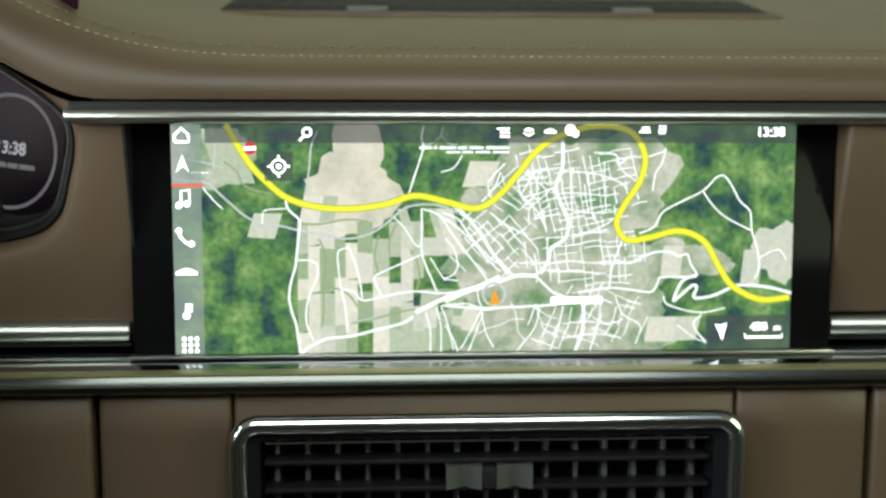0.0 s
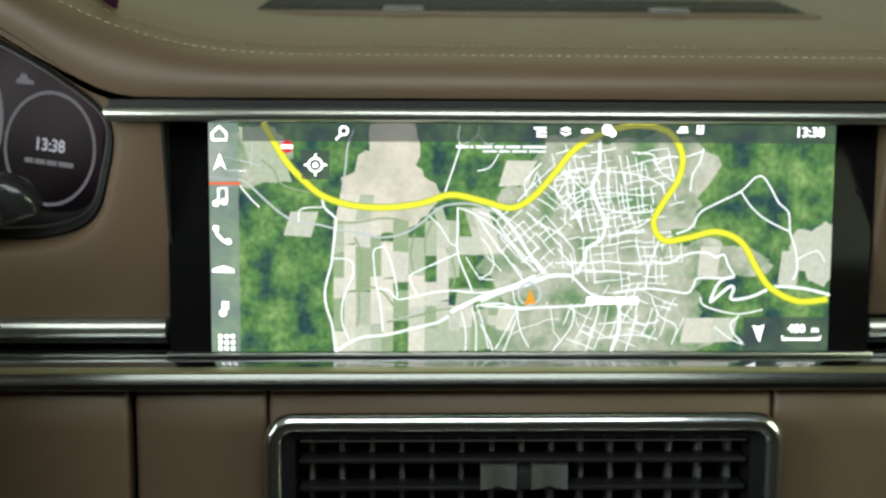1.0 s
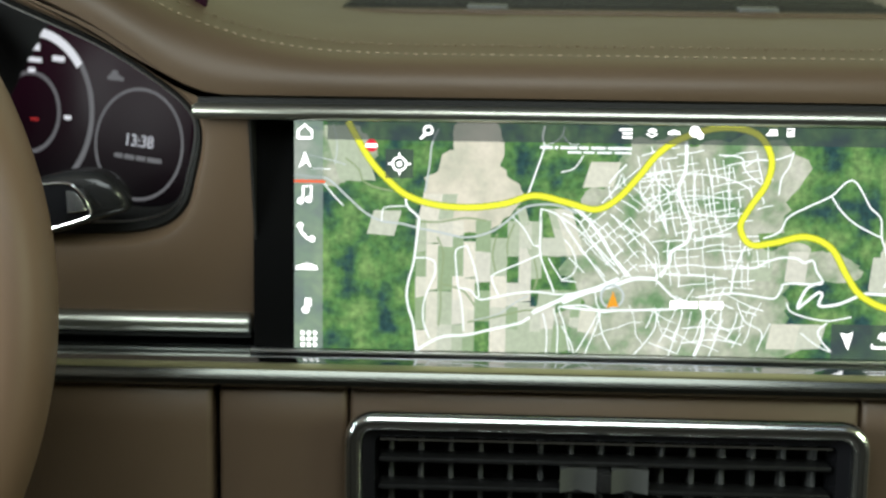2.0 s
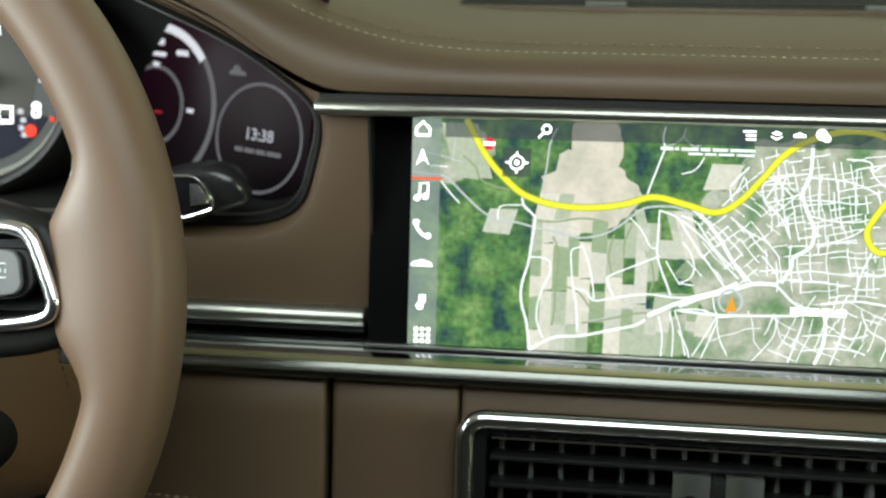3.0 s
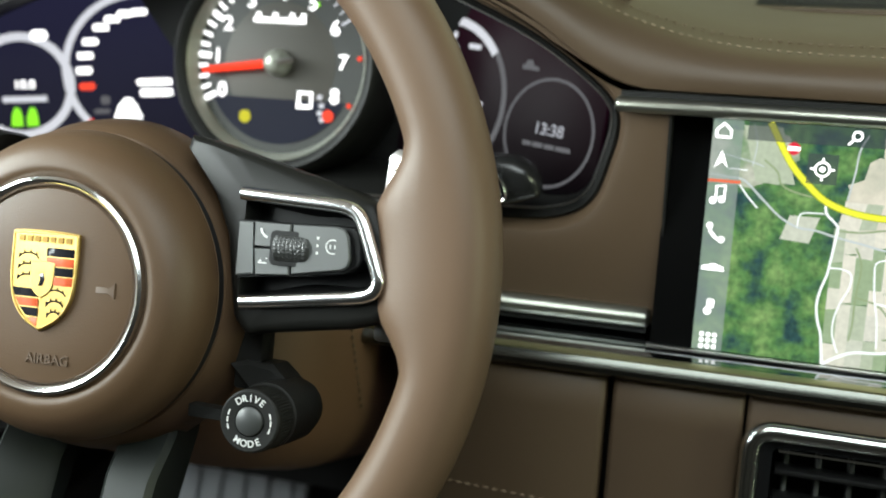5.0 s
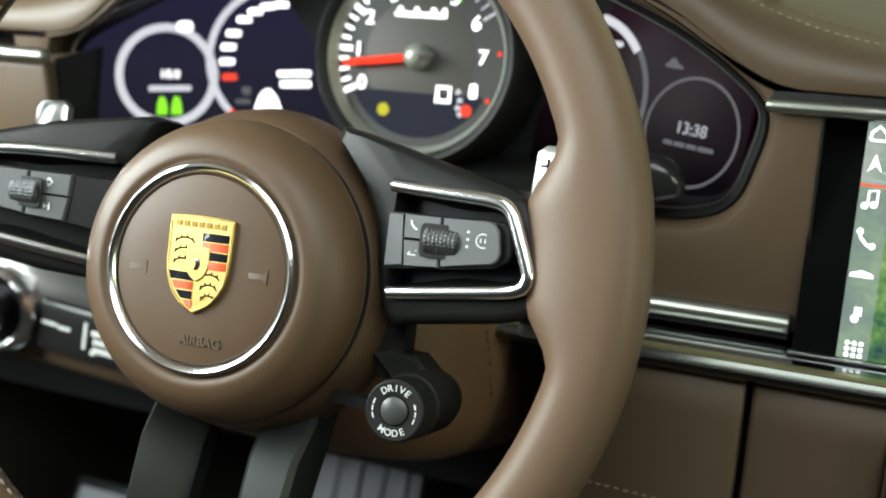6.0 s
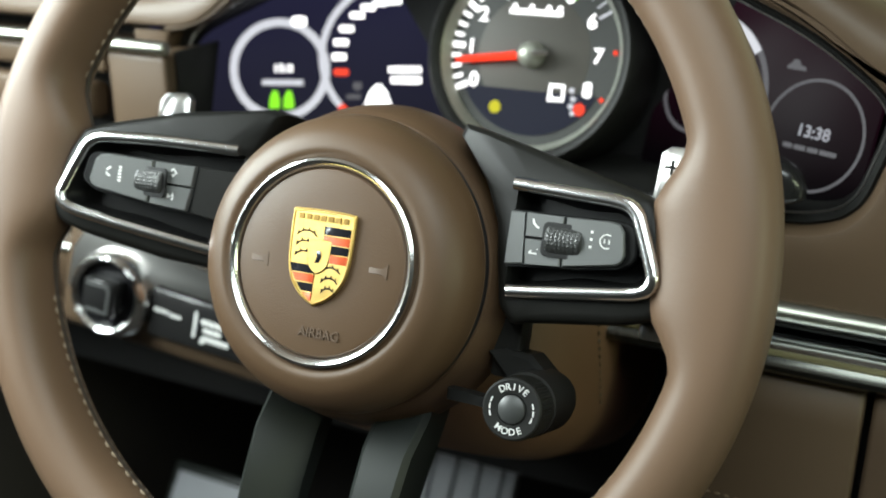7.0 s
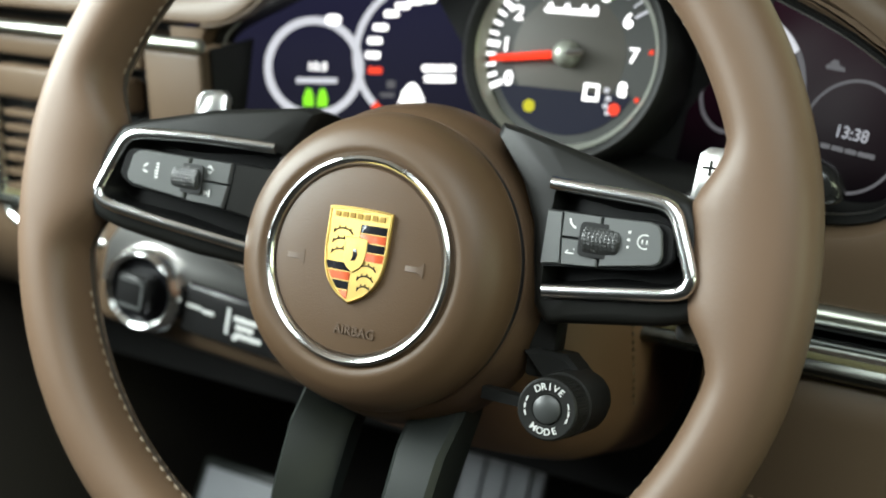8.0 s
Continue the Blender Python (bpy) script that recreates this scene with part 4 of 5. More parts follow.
bm = bmesh.new()
rings(bm, [outline_local(0.0006, 0.024), outline_local(-0.0010, 0.0225), outline_local(-0.0030, 0.0250), outline_local(-0.0055, 0.0360), outline_local(-0.0070, 0.0520), outline_local(-0.0050, 0.090)])
part("hood", bm, BLACK, cluster, "glossy black hood lining")
bm = sweep(outline_local(-0.0042, 0.0275), oval(0.0006, 0.0006, 6), (0, 1, 0), closed=True)
part("hood_trim", bm, SATIN, cluster, "thin silver line")
bm = bmesh.new()
bm.faces.new([bm.verts.new(p) for p in outline_local(-0.004, 0.092)])
part("back_plate", bm, DARK, cluster, smooth=False)


right = part("display", box(-0.070, 0.0625, 0.0, 0.003, -0.062, 0.062, bevel=0.001), RIGHT_SCREEN, cluster, "dark plum round-instrument display")
right.matrix_local = pose(-0.255 - WX, 0.007, 0.0, -15, 0, -24)
left = part("display", box(-0.118, 0.070, 0.0, 0.003, -0.062, 0.062, bevel=0.001), LEFT_SCREEN, cluster, "dark indigo round-instrument display")
left.matrix_local = pose(-0.511 - WX, 0.007, 0.0, -15, 0, 24)


def circle(name, parent, cx, cz, r, width, material, a0=0, a1=360, y=-0.0003):
    return part(name, ribbon(arc_line(cx, cz, r, a0, a1, 72), width, y), material, parent, smooth=False)


def mark(name, parent, x0, x1, z0, z1, material, y=-0.0004, r=0.0006):
    bm = bmesh.new()
    bm.faces.new([bm.verts.new((x, y, z)) for x, z in rounded(x0, x1, z0, z1, min(r, (x1 - x0) / 2.1, (z1 - z0) / 2.1), 3)])
    return part(name, bm, material, parent, smooth=False)


# right display: power dial and clock
circle("clock_ring", right, 0.0305, -0.0165, 0.0272, 0.0016, DIM_WHITE)
lettering("13:38", 0.0084, CLOCK_WHITE, right, at(0.0310, -0.0150, -0.0006), 0.00005)
for x0, x1 in ((0.0160, 0.0215), (0.0223, 0.0290), (0.0298, 0.0360), (0.0368, 0.0460)):
    mark("date_bar", right, x0, x1, -0.0244, -0.0220, DIM_WHITE)
symbol("car_symbol", ([(0.0075, 0.0135), (0.0185, 0.0135), (0.0180, 0.0155), (0.0150, 0.0160), (0.0135, 0.0185), (0.0105, 0.0185), (0.0090, 0.0160), (0.0075, 0.0155)],), DIM_WHITE, parent=right, y=-0.0004)
circle("power_ring", right, -0.0430, -0.0080, 0.0425, 0.0032, DIM_WHITE, -80, 200)
circle("power_arc", right, -0.0430, -0.0080, 0.0415, 0.0045, SOFT_WHITE, 40, 100, -0.0006)
circle("inner_ring", right, -0.0430, -0.0080, 0.0205, 0.0022, DIM_WHITE)
for x0, x1, z0, z1 in ((-0.047, -0.039, 0.024, 0.0275), (-0.050, -0.037, 0.0180, 0.0205), (-0.030, -0.0215, 0.0195, 0.0225), (-0.0190, -0.0140, -0.0092, -0.0070), (-0.046, -0.041, 0.0125, 0.0150)):
    mark("figure_bar", right, x0, x1, z0, z1, SOFT_WHITE)
mark("warning_bar", right, -0.042, -0.036, -0.012, -0.0105, glow("dim_red_glow", (0.5, 0.02, 0.02), 0.6))

# left display: temperature dial and speed dial
circle("temperature_ring", left, -0.0370, -0.0110, 0.0285, 0.0050, SOFT_WHITE)
lettering("10.0", 0.0072, WHITE_GLOW, left, at(-0.0350, -0.0105, -0.0006), 0.00005)
mark("figure_bar", left, -0.0480, -0.0225, -0.0205, -0.0170, SOFT_WHITE)
for x in (-0.0405, -0.0318):
    symbol("seat_symbol", ([(x - 0.0032, -0.0345), (x + 0.0034, -0.0345), (x + 0.0034, -0.0290), (x + 0.0020, -0.0240), (x - 0.0010, -0.0235), (x - 0.0028, -0.0285)],), GREEN_GLOW, parent=left, y=-0.0004)
mark("lamp_symbol", left, -0.0300, -0.0200, 0.0150, 0.0212, WHITE_GLOW, -0.0007, 0.003)
circle("speed_ring", left, 0.0330, -0.0030, 0.0440, 0.0042, SOFT_WHITE, 60, 250)
circle("speed_red_arc", left, 0.0330, -0.0030, 0.0440, 0.0046, RED_GLOW, 222, 232, -0.0006)
for k, a in enumerate((196, 180, 165, 150, 132, 118, 104, 90)):
    cx, cz = 0.0330 + 0.0335 * math.cos(radians(a)), -0.0030 + 0.0335 * math.sin(radians(a))
    mark("speed_figure", left, cx - 0.0046, cx + 0.0046, cz - 0.0021, cz + 0.0021, RED_GLOW if k == 0 else WHITE_GLOW, r=0.0015)
mark("trip_bar", left, 0.0295, 0.0500, -0.0125, -0.0085, WHITE_GLOW, r=0.0015)
mark("trip_bar", left, 0.0310, 0.0500, -0.0190, -0.0145, WHITE_GLOW, r=0.0015)
symbol("car_symbol", ([(0.0150, -0.0320), (0.0320, -0.0320), (0.0290, -0.0240), (0.0255, -0.0195), (0.0220, -0.0195), (0.0180, -0.0240)],), WHITE_GLOW, parent=left, y=-0.0005)
mark("fuel_symbol", left, 0.0080, 0.0135, -0.0230, -0.0180, DIM_WHITE, r=0.0015)
mark("range_bar", left, 0.0040, 0.0130, -0.0285, -0.0255, DIM_WHITE)

# rev counter, a drum that stands out of the cluster
tach = part("rev_counter", lathe([(0.0, -0.0010), (0.0510, -0.0010), (0.0510, -0.012)], 72, FLAT), DIAL_FACE, cluster, "grey dial face of the rev counter")
tach.matrix_local = pose(0.0020, -0.0010, 0.0100, -15, 0, 0)
part("bezel", lathe([(0.0530, 0.0064), (0.0560, 0.0098), (0.0580, 0.0102), (0.0602, 0.0080), (0.0618, 0.002), (0.0625, -0.03)], 72, FLAT), BLACK, tach, "black drum bezel")
part("bezel_ring", lathe([(0.0492, -0.0008), (0.0497, 0.0006), (0.0525, 0.0060), (0.0530, 0.0066)], 72, FLAT), BEZEL_METAL, tach, "grey metal ring")
part("inner_face", lathe([(0.0, -0.0008), (0.0325, -0.0008), (0.0330, -0.0010)], 72, FLAT), INNER_FACE, tach, "lighter warm grey middle of the dial")
bm = bmesh.new()
chord = [(0.0440 * math.cos(radians(a)), 0.0440 * math.sin(radians(a))) for a in range(206, 335, 4)]
bm.faces.new([bm.verts.new((x, 0.0006, z)) for x, z in chord])
part("trip_display", bm, BLUE_GLOW, tach, "navy blue lower display", smooth=False)
START, STEP = 206.0, -29.0
for k in range(9):
    a = radians(START + STEP * k)
    lettering(str(k), 0.0112, WHITE_GLOW, tach, at(0.0375 * math.cos(a), 0.0375 * math.sin(a), 0.0002), 0.0002, "numeral")
for k in range(25):  # lit marks of the scale
    a = radians(START + STEP * k / 4)
    long = 0.0415 if k % 4 == 0 else 0.0435
    mark_ = part("tick_mark", ribbon([(r * math.cos(a), r * math.sin(a)) for r in (long, 0.0492)], (0.0032 if k % 4 == 0 else 0.0020) * (1 if k < 14 else 0.5), 0.0004), WHITE_GLOW if k < 14 else SOFT_WHITE, tach, smooth=False)
for k in (6.9, 8.0):
    a = radians(START + STEP * k)
    symbol("red_mark", (disc(0.0470 * math.cos(a), 0.0470 * math.sin(a), 0.0014),), RED_GLOW, parent=tach, y=0.0003)
a = radians(START + STEP * 0.62)
bm = bmesh.new()
c, s = math.cos(a), math.sin(a)
rings(bm, [[(r * c - w * s, -0.0040 + d, r * s + w * c) for w, d in ((-k, 0), (0, -0.0008), (k, 0), (0, 0.0005))] for r, k in ((0.008, 0.0022), (0.0445, 0.0017))], cap=True)
part("needle", bm, NEEDLE, tach, "red needle")
part("needle_hub", lathe([(0.0, 0.0095), (0.0030, 0.0092), (0.0050, 0.0080), (0.0070, 0.0050), (0.0075, 0.0)], 32, FLAT), BEZEL_METAL, tach, "grey needle hub")
bm = bmesh.new()
rings(bm, [[(-r * c - w * s, -0.0085 + d, -r * s + w * c) for w, d in ((-k, 0), (0, -0.001), (k, 0), (0, 0.001))] for r, k in ((0.001, 0.0020), (0.0120, 0.0016))], cap=True)
part("needle_tail", bm, SATIN, tach)
mark("script_bar", tach, -0.0170, 0.0145, 0.0215, 0.0245, WHITE_GLOW, 0.0003, 0.0012)
for x in (-0.014, -0.004, 0.006, 0.0125):
    mark("script_stroke", tach, x - 0.0015, x + 0.0018, 0.0225, 0.0272, WHITE_GLOW, 0.0003, 0.0012)
symbol("gear_box", (), WHITE_GLOW, lines=([(0.0128, -0.0226), (0.0128, -0.0152), (0.0202, -0.0152), (0.0202, -0.0226), (0.0116, -0.0226)],), width=0.0026, parent=tach, y=0.0003)
for x, z in ((0.0250, -0.0170), (0.0265, -0.0215), (0.0255, -0.0255), (0.0270, -0.0290)):
    mark("gear_letter", tach, x - 0.0016, x + 0.0016, z - 0.0014, z + 0.0014, SOFT_WHITE, 0.0003, 0.001)
symbol("red_lamp", (disc(0.0305, -0.0268, 0.0034),), RED_GLOW, parent=tach, y=0.0002)
symbol("yellow_lamp", (disc(-0.0190, -0.0300, 0.0036),), YELLOW_GLOW, parent=tach, y=0.0002)
mark("green_arrow", tach, 0.018, 0.022, 0.031, 0.0335, GREEN_GLOW, 0.0003)

# ---- steering wheel: x across, y up its plane, z towards the driver ----
tilt = Matrix.Rotation(radians(3), 3, "Z") @ Matrix(((1, 0, 0), (0, math.sin(radians(20.8)), -math.cos(radians(20.8))), (0, math.cos(radians(20.8)), math.sin(radians(20.8)))))
WHEEL = Matrix.Translation((-0.3924, -0.1285, 0.8671)) @ tilt.to_4x4()
wheel = thing("steering_wheel", WHEEL, "brown leather steering wheel with black spokes and chrome trim", "steering wheel")
RM, RA, RB = 0.1686, 0.0152, 0.0183


def rim_section(q, k):
    """Radius and height on the rim's section, a squarish oval that swells inwards by k."""
    cq, sq = math.copysign(abs(math.cos(q)) ** 0.82, math.cos(q)), math.copysign(abs(math.sin(q)) ** 0.82, math.sin(q))
    return RM + (RA * cq if cq > 0 else (RA + 0.0165 * k) * cq), RB * (1 - 0.16 * k * (cq < 0) * abs(cq)) * sq


def bump_in(deg):
    """How far the rim swells inwards where the side spokes meet it: short above, running out slowly below."""
    deg = deg % 360
    d = min(deg, 360 - deg, abs(deg - 180))
    full, end = (10.5, 20.5) if deg < 180 else (2.5, 13.0)
    t = min(max((end - d) / (end - full), 0.0), 1.0)
    return t * t * (3 - 2 * t)


bm = bmesh.new()
loops = []
for i in range(180):
    deg = 2 * i
    t = radians(deg)
    k = bump_in(deg)
    lp = []
    for j in range(24):
        r, h = rim_section(2 * math.pi * j / 24, k)
        lp.append((r * math.cos(t), r * math.sin(t), h))
    loops.append(lp)
rings(bm, loops, closed=True)
rim = part("rim", bm, RIM_LEATHER, wheel, "smooth brown leather rim")
for start, end in ((200, 340), (21, 84), (96, 159)):
    for q in (radians(190), radians(204)):  # two rows, one on each lip of the seam
        pts = []
        for d in range(start * 2, end * 2 + 1):
            a = radians(d / 2)
            r, h = rim_section(q, bump_in(d / 2))
            pts.append(((r - 0.0002) * math.cos(a), (r - 0.0002) * math.sin(a), h + 0.0002))
        stitch_row("stitching", pts, rim, 0.0032, 0.0058, 0.00060, (0, 0, 1), material=RIM_THREAD)
q = radians(197)
seam = []
for d in range(0, 360, 3):
    r, h = rim_section(q, bump_in(d))
    seam.append(Vector((r * math.cos(radians(d)), r * math.sin(radians(d)), h)))
part("seam", sweep(seam, oval(0.0009, 0.0014, 6), (0, 0, 1), closed=True), SEAM_LEATHER, rim, "dark seam between two rows of stitches")

HUB = Matrix.Translation((0.0075, -0.013, 0))
hub = part("hub", lathe([(0.0, 0.0186), (0.020, 0.0185), (0.0340, 0.0180), (0.0378, 0.0172), (0.0386, 0.0160)], 80, HUB), HUB_LEATHER, wheel, "brown leather airbag cover")
part("hub_ring", lathe([(0.0386, 0.0150), (0.0388, 0.0166), (0.0398, 0.0186), (0.0412, 0.0194), (0.0424, 0.0186), (0.0429, 0.0165), (0.0429, 0.0150)], 80, HUB), CHROME, wheel, "polished chrome ring")
part("hub_shoulder", lathe([(p.x, p.y) for p in smooth_line([(r_, h_, 0) for r_, h_ in ((0.0429, 0.0160), (0.0450, 0.0176), (0.0480, 0.0178), (0.0535, 0.0156), (0.0588, 0.0102), (0.0617, 0.0040), (0.0629, -0.0012), (0.0633, -0.0040), (0.0634, -0.0044), (0.0620, -0.0046))], 4)], 80, HUB),
     HUB_LEATHER, wheel, "brown leather hub shoulder")
part("hub_gap", lathe([(0.0629, -0.0040), (0.0626, -0.0070), (0.0626, -0.0116)], 80, HUB), DARK, wheel)
part("hub_back", lathe([(0.0615, -0.0106), (0.0636, -0.0107), (0.0650, -0.0122), (0.0668, -0.0150), (0.0700, -0.0230), (0.0720, -0.034), (0.066, -0.052), (0.045, -0.070)], 80, HUB), HUB_LEATHER, wheel, "brown rear hub cover")
for text, u, v, turn in (("AIRBAG", 0.0120, -0.0415, 0),):
    lettering(text, 0.0054, EMBOSS_SHADE, hub, pose(u, v, 0.0184, 0, 0, turn), 0.0003)
for u, v in ((0.0345, -0.0125), (-0.0200, -0.0150)):
    part("horn_symbol", plate([(u - 0.004, v - 0.0012), (u + 0.002, v - 0.0012), (u + 0.0042, v - 0.0030), (u + 0.0042, v + 0.0030), (u + 0.002, v + 0.0012), (u - 0.004, v + 0.0012)], 0.0006, pose(0, 0, 0.0180), 0.0002), EMBOSS_SHADE, hub)

# badge: a plain gold shield with enamel stripes
badge = part("badge", bmesh.new(), GOLD, wheel, "gold shield badge with red and black stripes")


def shield(w, h):
    half_line = smooth_line([(0.0, 0.525, 0), (0.25, 0.520, 0), (0.44, 0.510, 0), (0.49, 0.505, 0)], 3) + smooth_line([(0.50, 0.49, 0), (0.502, 0.25, 0), (0.495, 0.02, 0), (0.455, -0.17, 0), (0.36, -0.32, 0), (0.20, -0.44, 0), (0.0, -0.52, 0)], 4)
    r = [(p.x * w, p.y * h) for p in half_line]
    return r[::-1][:-1] + [(-x, y) for x, y in r if x > 1e-6]


BW, BH = 0.0288, 0.0375
BM = pose(0.0082, -0.0112, 0.0184)
bm = plate(shield(BW, BH), 0.0016, BM, 0.0006)
bmesh.ops.recalc_face_normals(bm, faces=bm.faces)
bm.to_mesh(badge.data)
bm.free()
rimline = [Vector((x, y, 0.0016)) for x, y in shield(BW * 0.95, BH * 0.95)]
bm = sweep(rimline, oval(0.00045, 0.00045, 6), (0, 0, 1), closed=True)
bmesh.ops.transform(bm, verts=bm.verts, matrix=BM)
part("badge_edge", bm, GOLD, badge)


def half_width(v):
    """The shield's half width at a height, a little inside its edge."""
    y = v / BH
    return BW * 0.455 * (1.0 if y > 0.05 else max(0.02, 1 - ((0.05 - y) / 0.55) ** 2.2))


def stripe(u0, u1, v0, v1, material):
    n = 5
    lo, hi = [], []
    for i in range(n + 1):
        for v, row in ((v0, lo), (v1, hi)):
            w = half_width(v)
            a, b = max(u0, -w), min(u1, w)
            row.append((a + (b - a) * i / n, v))
    part("enamel_stripe", plate(lo + hi[::-1], 0.0003, BM @ pose(0, 0, 0.0016), 0.0001), material, badge)


for k, m_ in enumerate((BLACK_ENAMEL, RED_ENAMEL, BLACK_ENAMEL, RED_ENAMEL)):
    stripe(0.0012, 1, 0.0098 - 0.0037 * k, 0.0131 - 0.0037 * k, m_)
for k, m_ in enumerate((BLACK_ENAMEL, RED_ENAMEL, BLACK_ENAMEL, RED_ENAMEL)):
    stripe(-1, -0.0010, -0.0064 - 0.0037 * k, -0.0032 - 0.0037 * k, m_)
for sx, sy, n in ((-0.0066, 0.0100, 3), (0.0062, -0.0036, 3)):
    for k in range(n):
        cy = sy - 0.0042 * k
        s_ = 0.0046 - 0.0007 * k * (sx > 0)
        pts = [Vector((sx + s_ * math.cos(radians(q)), cy - 0.0025 + 0.0030 * math.sin(radians(q)), 0.0017)) for q in range(20, 165, 12)]
        bm = sweep(pts, oval(0.00030, 0.00025, 6), (0, 0, 1))
        for j in range(2, len(pts) - 1, 3):
            add_box(bm, pts[j].x - 0.0002, pts[j].x + 0.0002, pts[j].y, pts[j].y + 0.0012, 0.0016, 0.0019)
        bmesh.ops.transform(bm, verts=bm.verts, matrix=BM)
        part("antler", bm, BLACK_ENAMEL, badge)
small = [(x * 0.36, y * 0.36) for x, y in shield(BW, BH)]
part("inner_shield", plate(small, 0.0005, BM @ pose(0, 0.0005, 0.0016), 0.0003), GOLD, badge, smooth=False)
part("inner_figure", plate([(-0.0012, -0.0026), (0.0006, -0.0022), (0.0014, 0.0004), (0.0006, 0.0026), (-0.0009, 0.0020), (-0.0005, 0.0000)], 0.0003, BM @ pose(0, 0.0005, 0.0021), 0.0001), BLACK_ENAMEL, badge)
for k in range(7):
    part("badge_letter_bar", box(-0.0112 + 0.0034 * k, -0.0090 + 0.0034 * k, 0.0150, 0.0172, 0.0016, 0.0020), BRONZE, badge).matrix_local = BM


# side spokes, built for the right and mirrored for the left
def mirrored(bm, side):
    if side < 0:
        bmesh.ops.transform(bm, verts=bm.verts, matrix=Matrix.Diagonal((-1, 1, 1, 1)))
        bmesh.ops.reverse_faces(bm, faces=bm.faces)
    return bm


def pod_height(u):
    return -0.004 + (u - 0.06) * 0.17


def pod_slab(outline, low, high, bevel=0.0012):
    """A slab that follows the dish of the spoke."""
    bm = bmesh.new()
    c = Vector((sum(p[0] for p in outline) / len(outline), sum(p[1] for p in outline) / len(outline)))
    inner = [c + (Vector(p) - c) * (1 - bevel / (Vector(p) - c).length) for p in outline]
    rings(bm, [[(p[0], p[1], pod_height(p[0]) + low) for p in outline], [(p[0], p[1], pod_height(p[0]) + high - bevel) for p in outline], [(p[0], p[1], pod_height(p[0]) + high) for p in inner]], cap=True)
    return bm


def radial(outline, c, n=96):
    """The outline met by n rays from c, so that two outlines can be skinned to one another."""
    out = []
    k = len(outline)
    for i in range(n):
        a = 2 * math.pi * i / n
        dx, dy = math.cos(a), math.sin(a)
        best = 0.0
        for j in range(k):
            (x0, y0), (x1, y1) = outline[j], outline[(j + 1) % k]
            ex, ey = x1 - x0, y1 - y0
            det = ex * dy - ey * dx
            if abs(det) < 1e-12:
                continue
            s = (dx * (y0 - c[1]) - dy * (x0 - c[0])) / det
            r = (ex * (y0 - c[1]) - ey * (x0 - c[0])) / det
            if -1e-9 <= s <= 1 + 1e-9 and r > best:
                best = r
        out.append((c[0] + best * dx, c[1] + best * dy))
    return out


def inset(loop, c, d):
    return [(c[0] + (x - c[0]) * (1 - d / max(math.hypot(x - c[0], y - c[1]), 1e-4)), c[1] + (y - c[1]) * (1 - d / max(math.hypot(x - c[0], y - c[1]), 1e-4))) for x, y in loop]


def raised(loop, h):
    return [(x, y, pod_height(x) + h) for x, y in loop]


